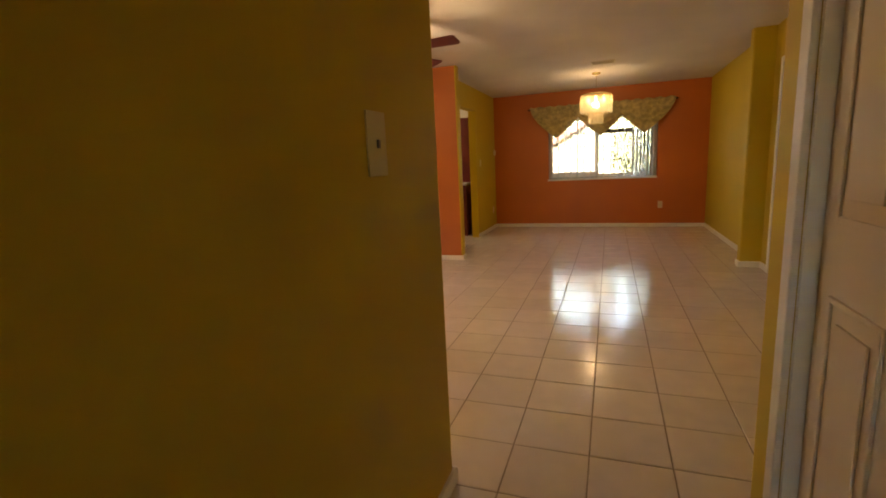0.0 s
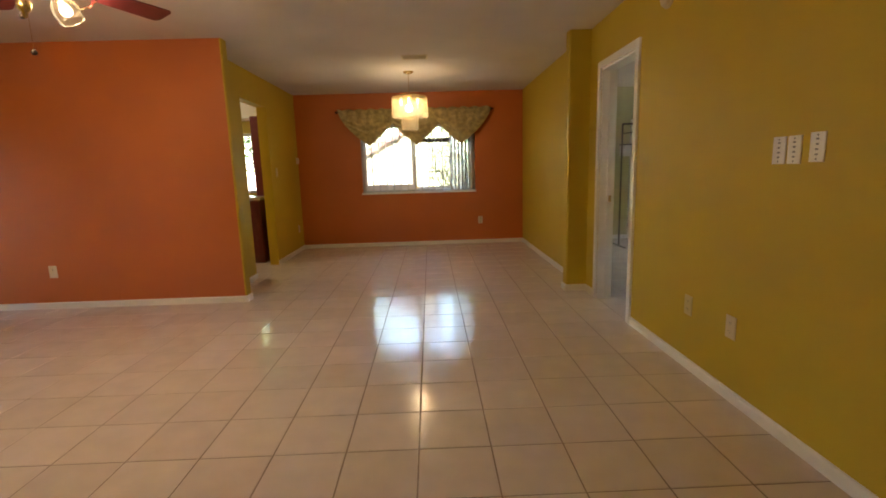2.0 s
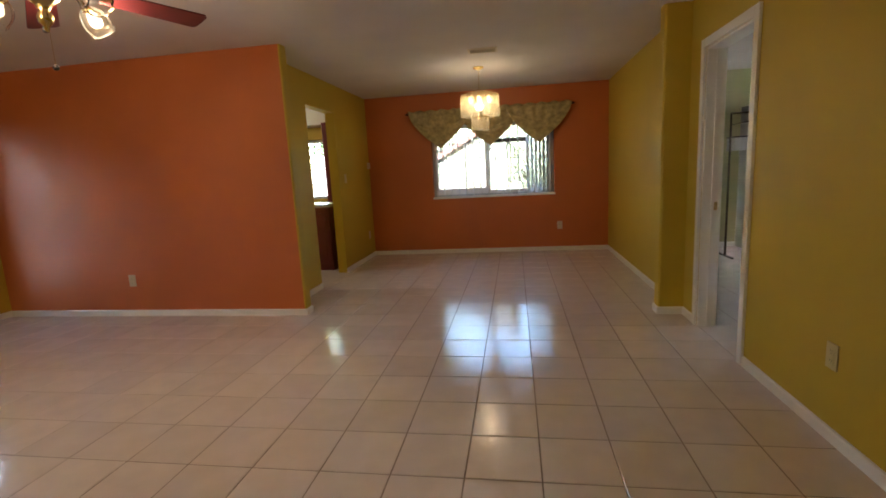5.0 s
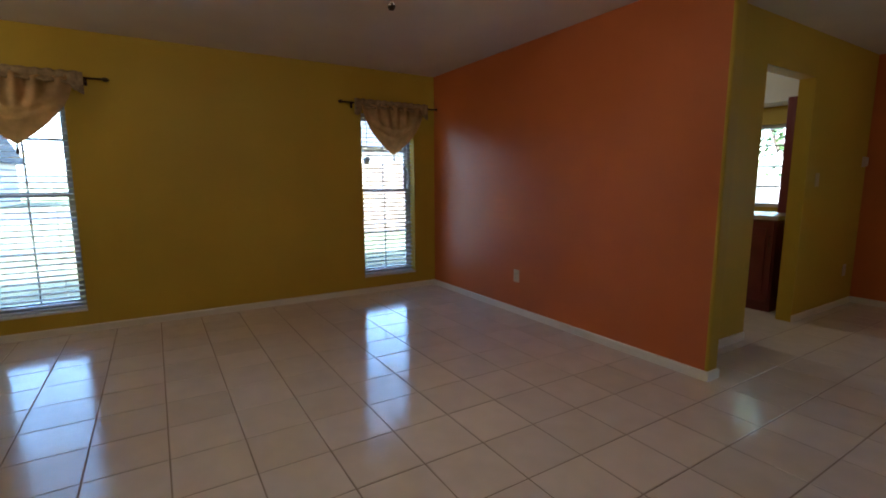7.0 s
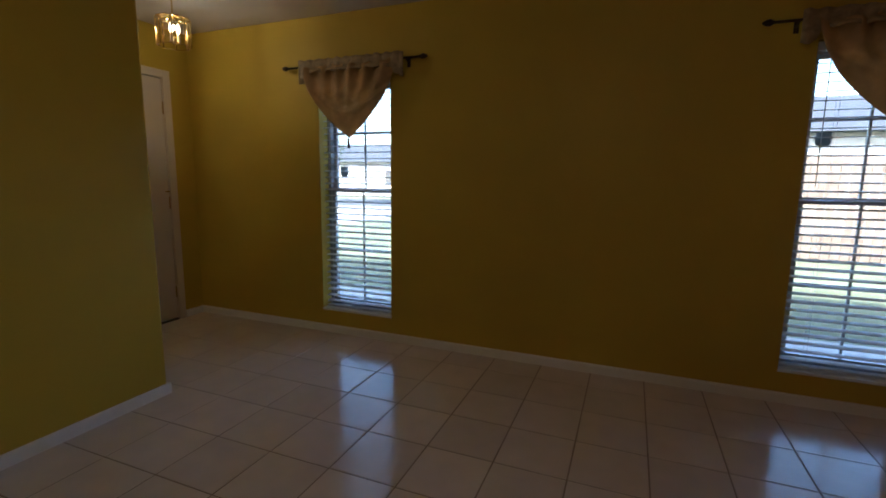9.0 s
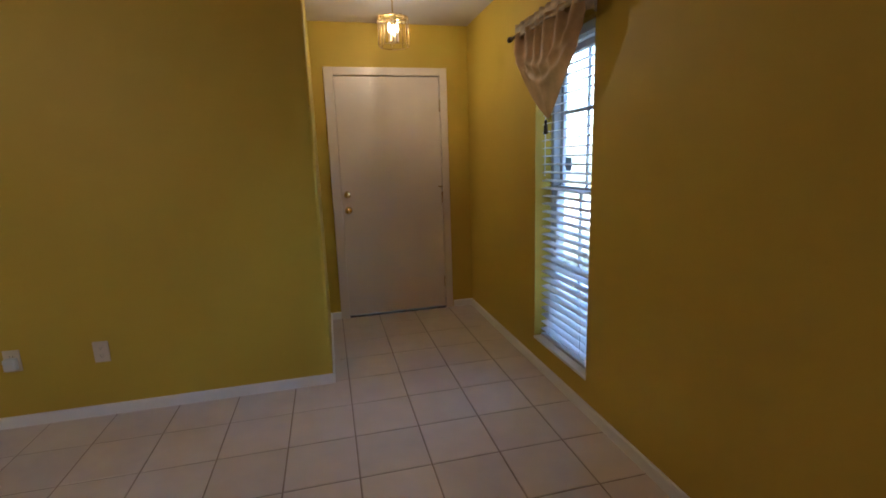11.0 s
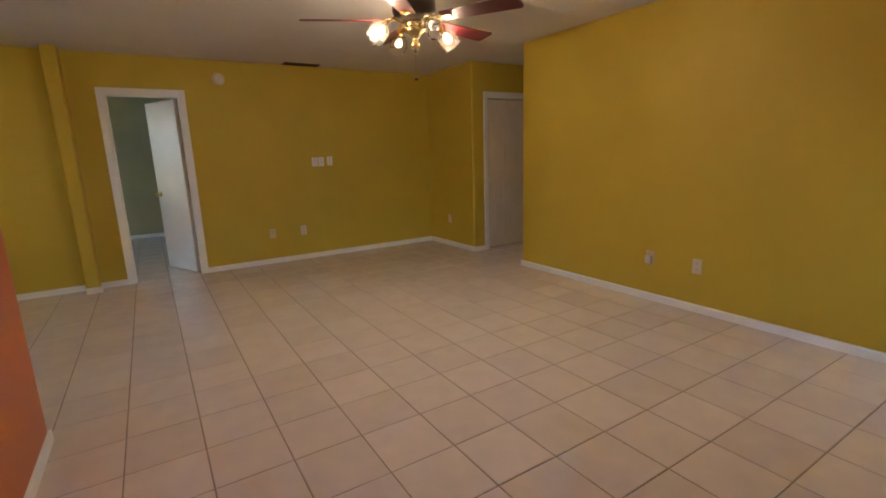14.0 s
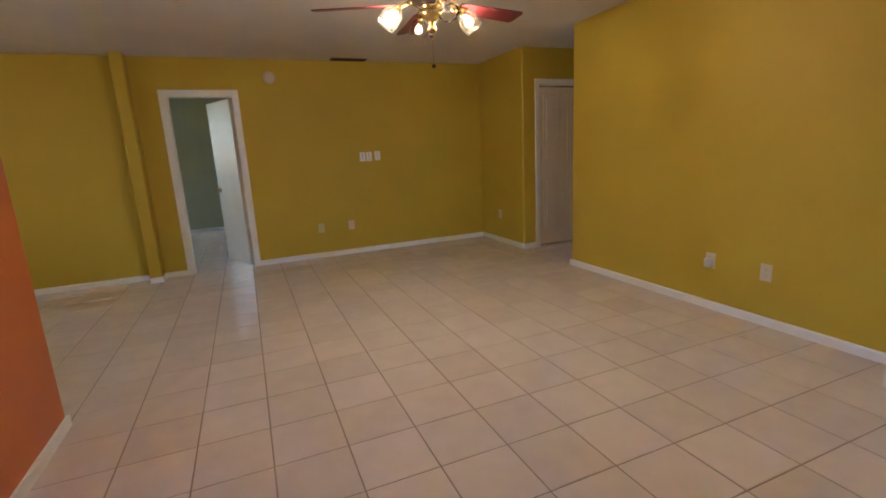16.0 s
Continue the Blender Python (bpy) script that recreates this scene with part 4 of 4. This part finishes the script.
for k in (1, 2, 3):
    part("glazing_bar", boxed(a + 0.04, b - 0.04, YD + 0.11, YD + 0.125, z0 + (z1 - z0) * k / 4 - 0.008, z0 + (z1 - z0) * k / 4 + 0.008), SASH, w)
pane_box(w, "pane", boxed(a + 0.03, b - 0.03, YD + 0.128, YD + 0.132, z0 + 0.03, z1 - 0.03))
# added fill lamp that brightens the kitchen, with an unseen fixture round it
lamp("kitchen_light", "POINT", pose(-4.2, 8.2, 2.2), KITCHEN_W, (1, 0.85, 0.62), 0.12)
t = thing("ceiling_light", pose(-4.2, 8.2, H), "unseen round ceiling light added to go with the kitchen fill lamp", "ceiling light")
part("base", lathe(bmesh.new(), [(0.16, 0), (0.16, -0.03), (0.0, -0.03)], 28), PLASTIC, t)
s = part("diffuser", lathe(bmesh.new(), [(0.15, -0.03), (0.14, -0.07), (0.08, -0.10), (0.0, -0.11)], 28), FROST, t, smooth=True)
s.visible_shadow = False

# ---- bedroom seen through its door ----
# unseen east window, placed so that the sun throws a low patch
w = thing("window", pose(0, 0, 0), "", "", kind="structure")
bm = bmesh.new()
for p, q, r, s in ((8.30, 8.34, 1.2, 2.36), (8.81, 8.85, 1.2, 2.36), (8.34, 8.81, 1.2, 1.24), (8.34, 8.81, 2.32, 2.36), (8.34, 8.81, 1.76, 1.79)):
    box(bm, 4.95, 5.0, p, q, r, s)
part("window_frame", bm, TRIM, w)
pane_box(w, "pane", boxed(4.973, 4.977, 8.33, 8.82, 1.23, 2.33))
# unseen north window, added to brighten the room without direct sun
w = thing("window", pose(0, 0, 0), "", "", kind="structure")
bm = bmesh.new()
for p, q, r, s in ((3.65, 3.69, 0.5, 2.2), (4.76, 4.80, 0.5, 2.2), (3.69, 4.76, 0.5, 0.54), (3.69, 4.76, 2.16, 2.2), (3.69, 4.76, 1.33, 1.37)):
    box(bm, p, q, YD + 0.09, YD + 0.15, r, s)
part("window_frame", bm, TRIM, w)
pane_box(w, "pane", boxed(3.68, 4.77, YD + 0.118, YD + 0.122, 0.53, 2.17))
# wardrobe standing in for a tall dark panel with a pale post
t = thing("wardrobe", pose(3.17, YD - 0.002, 0), "tall dark panel with a pale post, built as a wardrobe", "wardrobe")
part("body", boxed(-0.20, 0.60, -0.26, 0, 0.04, 1.93, 0.004), WARDROBE, t)
part("side_trim", boxed(-0.235, -0.202, -0.27, -0.001, 0, 1.93, 0.003), BLIND, t, "pale grey side trim")
part("plinth", boxed(-0.18, 0.58, -0.24, -0.01, 0, 0.04), WARDROBE, t)
for p, q in ((-0.195, 0.198), (0.202, 0.595)):
    dr = part("door", boxed(p, q, -0.278, -0.261, 0.06, 1.91, 0.003), WARDROBE, t)
    part("pull", tube(bmesh.new(), [(0.2 + (0.04 if q > 0.3 else -0.04), -0.278, 0.95), (0.2 + (0.04 if q > 0.3 else -0.04), -0.30, 0.96), (0.2 + (0.04 if q > 0.3 else -0.04), -0.30, 1.06), (0.2 + (0.04 if q > 0.3 else -0.04), -0.278, 1.07)], 0.004), BRONZE, dr)
# closet rail and brace; the posts and feet under it are added
t = thing("clothes_rack", pose(2.95, 9.19, 0), "dark closet rail with a sloping brace, built on freestanding posts", "clothes rack")
for p in (-0.45, 0.45):
    part("post", tube(bmesh.new(), [(p, 0, 0.0), (p, 0, 1.80)], 0.014), BRONZE, t)
    part("foot", boxed(p - 0.015, p + 0.015, -0.22, 0.22, 0, 0.02, 0.004), BRONZE, t)
part("rail", tube(bmesh.new(), [(-0.45, 0, 1.80), (0.45, 0, 1.80)], 0.014), BRONZE, t)
part("brace", tube(bmesh.new(), [(-0.45, 0, 1.66), (0.43, 0, 1.79)], 0.008), BRONZE, t)
# plain white box with a dark top on the wall
t = thing("wall_shelf", pose(2.93, YD, 1.35), "small white box with a dark top on the bedroom wall", "wall shelf")
part("body", boxed(-0.16, 0.16, -0.22, -0.001, 0, 0.17, 0.006), BLIND, t)
part("top", boxed(-0.17, 0.17, -0.23, -0.001, 0.17, 0.19, 0.004), BRONZE, t)

# ---- outdoors ----
structure("ground", boxed(-400, 400, -400, 400, -0.5, -0.18), GRASS)
structure("pavement", boxed(-7.3, -5.9, -3, 9.5, -0.18, -0.12), CONCRETE)
structure("road", boxed(-31, -23, -120, 120, -0.18, -0.165), ASPHALT)
structure("driveway", boxed(-23, -9, -9, -3.4, -0.18, -0.16), CONCRETE)


def fence(label, a, b, top, wood):
    """A board fence from a to b, each board its own piece."""
    a, b = Vector(a), Vector(b)
    length = (b - a).length
    ang = math.degrees(math.atan2(b.y - a.y, b.x - a.x))
    t = thing("fence", pose(a.x, a.y, -0.18, 0, 0, ang), label, "fence", "board fences")
    n = int(length / 0.15)
    first = None
    for k in range(n):
        if first is None:
            first = s = part("board", boxed(0, 0.138, 0, 0.018, 0.03, top, 0.003), wood, t)
        else:
            s = new("board", first.data)
            s.parent = t
        s.matrix_basis = pose(k * 0.15, 0, random.uniform(-0.015, 0.015))
    for z in (0.35, top - 0.3):
        part("rail", boxed(0, length, 0.018, 0.058, z, z + 0.09), wood, t)
    for k in range(int(length / 2.4) + 1):
        part("post", boxed(k * 2.4, k * 2.4 + 0.09, 0.058, 0.148, 0, top + 0.05), wood, t)


fence("weathered cedar board fence across the side lawn", (-13.0, 5.2), (-13.0, 14.0), 1.95, FENCEWOOD)
fence("silvered grey board fence behind the house", (-13.0, 14.0), (-2.6, 14.0), 1.5, GREYWOOD)


def house(x0, x1, y0, y1, label, side):
    """A low house with a gabled roof; side is +1 or -1 along x where its windows look."""
    t = thing("house", pose((x0 + x1) / 2, (y0 + y1) / 2, -0.18), label, "house", "neighbouring houses")
    a, b, h = (x1 - x0) / 2, (y1 - y0) / 2, 2.7
    part("wall", boxed(-a, a, -b, b, 0, h), STUCCO, t)
    bm = bmesh.new()
    e = 0.5
    vs = [bm.verts.new(p) for p in ((-a - e, -b - e, h), (a + e, -b - e, h), (a + e, b + e, h), (-a - e, b + e, h), (0, -b - e, h + 1.7), (0, b + e, h + 1.7))]
    for f in ((0, 1, 4), (1, 2, 5, 4), (2, 3, 5), (3, 0, 4, 5), (0, 3, 2, 1)):
        bm.faces.new([vs[i] for i in f])
    part("roof", bm, ROOF, t)
    for k in range(3):
        y = -b + (2 * b) * (k + 0.5) / 3
        xs = sorted((side * a - 0.02, side * (a + 0.03)))
        w_ = part("window", boxed(xs[0], xs[1], y - 0.6, y + 0.6, 1.0, 2.1), TRIM, t)
        xs = sorted((side * (a + 0.02), side * (a + 0.034)))
        part("pane", boxed(xs[0], xs[1], y - 0.53, y + 0.53, 1.07, 2.03), SLOT, w_)
        xs = sorted((side * (a + 0.03), side * (a + 0.04)))
        part("glazing_bar", boxed(xs[0], xs[1], y - 0.02, y + 0.02, 1.07, 2.03), TRIM, w_)


house(-44, -34, -20, -4, "white stucco house with a grey shingle roof across the road", 1)
house(-50, -41, 2, 16, "pale stucco house with a grey roof beyond the lawn", 1)
house(-28, -17, 7.5, 19, "white stucco house with a grey gabled roof past the fence", 1)


def tree(x, y, tall, spread, seed, label):
    rnd = random.Random(seed)
    t = thing("tree", pose(x, y, -0.18), label, "tree", "garden trees")
    bm = bmesh.new()
    tube(bm, [(0, 0, -0.1), (0.05, 0.03, tall * 0.2), (0.0, 0.1, tall * 0.45), (0.1, 0.05, tall * 0.75)], [0.2, 0.16, 0.12, 0.03], 10)
    tips = []
    for k in range(11):
        z = tall * (0.32 + 0.045 * k)
        a = k * 2.4 + rnd.uniform(-0.4, 0.4)
        r = spread * rnd.uniform(0.5, 0.9) * (1.1 - 0.05 * k)
        tip = Vector((r * math.cos(a), r * math.sin(a), z + tall * 0.2 * rnd.uniform(0.4, 1)))
        mid = tip * 0.5 + Vector((0, 0, z * 0.55 - tip.z * 0.5 + z * 0.08 + 0.2))
        tube(bm, [(0, 0.05, z), mid, tip], [0.07, 0.045, 0.015], 6)
        tips += [tip, mid * 0.4 + tip * 0.6]
    part("trunk", bm, BARK, t, smooth=True)
    verts, faces = [], []
    for tip in tips:
        for _ in range(420):
            p = tip + Vector([rnd.gauss(0, spread * 0.2) for _ in range(3)])
            u = Vector([rnd.uniform(-1, 1) for _ in range(3)]).normalized()
            w_ = u.orthogonal().normalized() * 0.035
            u = u * 0.065
            i = len(verts)
            verts += [p - u, p + w_, p + u, p - w_]
            faces.append((i, i + 1, i + 2, i + 3))
    me = bpy.data.meshes.new("crown")
    me.from_pydata([tuple(v) for v in verts], [], faces)
    me.materials.append(LEAF)
    ob = new("crown", me)
    ob.parent = t


tree(-25.0, -13.0, 7.5, 2.8, 1, "leafy green tree standing on the front lawn")
tree(-32.0, 10.5, 7.0, 2.6, 2, "leafy green tree behind the neighbouring house")
tree(0.6, 26.5, 7.5, 2.8, 3, "leafy green tree beyond the back lawn")
tree(-5.2, 16.0, 6.0, 2.4, 4, "leafy green tree behind the kitchen")
tree(5.5, 27.0, 7.0, 2.8, 5, "leafy green tree beyond the back lawn")
tree(-3.6, 24.0, 7.0, 2.8, 6, "leafy green tree rising behind the garden shed")


def bush(x, y, tall, wide, seed):
    """A clump of bare grey twigs with small leaves."""
    rnd = random.Random(seed)
    t = thing("bush", pose(x, y, -0.18), "grey-green twiggy bush at the far edge of the back lawn", "bush", "garden bushes")
    bm = bmesh.new()
    verts, faces = [], []
    for k in range(26):
        a, r = rnd.uniform(0, 6.28), wide * math.sqrt(rnd.random())
        tip = Vector((r * math.cos(a), r * math.sin(a) * 0.6, tall * rnd.uniform(0.5, 1)))
        tube(bm, [(tip.x * 0.3, tip.y * 0.3, -0.05), (tip.x * 0.7, tip.y * 0.7, tip.z * 0.5), tip], [0.03, 0.02, 0.006], 5)
        for _ in range(230):
            p = tip * rnd.uniform(0.35, 1) + Vector([rnd.gauss(0, 0.28) for _ in range(3)])
            p.z = max(p.z, 0.05)
            u = Vector([rnd.uniform(-1, 1) for _ in range(3)]).normalized()
            w_ = u.orthogonal().normalized() * 0.04
            u = u * 0.075
            i = len(verts)
            verts += [p - u, p + w_, p + u, p - w_]
            faces.append((i, i + 1, i + 2, i + 3))
    part("stems", bm, BARK, t, smooth=True)
    me = bpy.data.meshes.new("foliage")
    me.from_pydata([tuple(v) for v in verts], [], faces)
    me.materials.append(DUSTYLEAF)
    ob = new("foliage", me)
    ob.parent = t


for k, (x, y, tall) in enumerate(((-4.6, 18.5, 2.2), (-2.9, 19.5, 2.8), (-1.0, 23.5, 3.6), (0.9, 24.0, 3.2), (2.8, 23.4, 3.8), (4.8, 24.2, 3.3))):
    bush(x, y, tall, 1.5, 20 + k)

shed = thing("shed", pose(-1.78, 13.0, -0.18), "pale board garden shed with a sloping roof on the lawn", "shed")
SLOPE = 0.54
part("wall", boxed(0.02, 1.42, 0.03, 1.7, 0.0, 1.7), SIDING, shed)
for k in range(10):
    x = 0.144 * k
    bm = boxed(x, x + 0.136, 0.0, 0.022, 0.02, 1.7)
    for vert in bm.verts:
        if vert.co.z > 1:
            vert.co.z = 1.74 + SLOPE * vert.co.x
    part("siding_board", bm, SIDING, shed)
bm = boxed(-0.16, 1.66, -0.12, 1.85, 0.0, 0.09)
for vert in bm.verts:
    vert.co.z += 1.75 + SLOPE * vert.co.x
part("roof", bm, ROOF, shed)
bm = boxed(-0.18, 1.68, -0.15, -0.122, -0.02, 0.10)
for vert in bm.verts:
    vert.co.z += 1.75 + SLOPE * vert.co.x
part("verge_board", bm, RUSTWOOD, shed, "rust-brown painted verge board")

# ---- floor: slab, then tiles ----
floor = structure("floor", boxed(-5.9, 5.2, -2.2, 10.4, -0.17, -0.0022), GROUT)
floor.name = "floor"


def tile_data():
    e, b = P / 2 - 0.003, 0.0018
    vs = [(-e, -e, -0.006), (e, -e, -0.006), (e, e, -0.006), (-e, e, -0.006), (-e, -e, -b), (e, -e, -b), (e, e, -b), (-e, e, -b), (-e + b, -e + b, 0), (e - b, -e + b, 0), (e - b, e - b, 0), (-e + b, e - b, 0)]
    fs = [(8, 9, 10, 11)] + [(4 + k, 4 + (k + 1) % 4, 8 + (k + 1) % 4, 8 + k) for k in range(4)] + [(k, (k + 1) % 4, 4 + (k + 1) % 4, 4 + k) for k in range(4)]
    return vs, fs


TV, TF = tile_data()
tile_mesh = bpy.data.meshes.new("tile")
tile_mesh.from_pydata(TV, [], TF)
tile_mesh.materials.append(TILE)
AREAS = ((XW, XE, YB, YA + 0.12), (XD, XE, YA, YD), (XW, XS0, YE, YS), (XS1, XH, -2.0, YS), (XW, XD, YA, YD), (XE, 4.9, 4.1, YD))
verts, faces = [], []
for i in range(-19, 16):
    for j in range(-7, 33):
        x, y = OX + (i + 0.5) * P, OY + (j + 0.5) * P
        if not any(a - 0.15 < x < b + 0.15 and c - 0.15 < y < d + 0.15 for a, b, c, d in AREAS):
            continue
        tilt = (random.uniform(-0.06, 0.06), random.uniform(-0.06, 0.06), random.uniform(-0.12, 0.12))
        m = pose(x, y, random.uniform(-0.0003, 0.0003), *tilt)
        if -18 <= i <= 3 and 8 <= j <= 20:
            t = new("tile", tile_mesh)
            t.parent = floor
            t.matrix_basis = m
        else:
            k = len(verts)
            verts += [tuple(m @ Vector(v)) for v in TV]
            faces += [tuple(k + q for q in f) for f in TF]
me = bpy.data.meshes.new("tile_field")
me.from_pydata(verts, [], faces)
me.materials.append(TILE)
field = new("tile_field", me)
field.parent = floor
field["kind"] = "stuff"
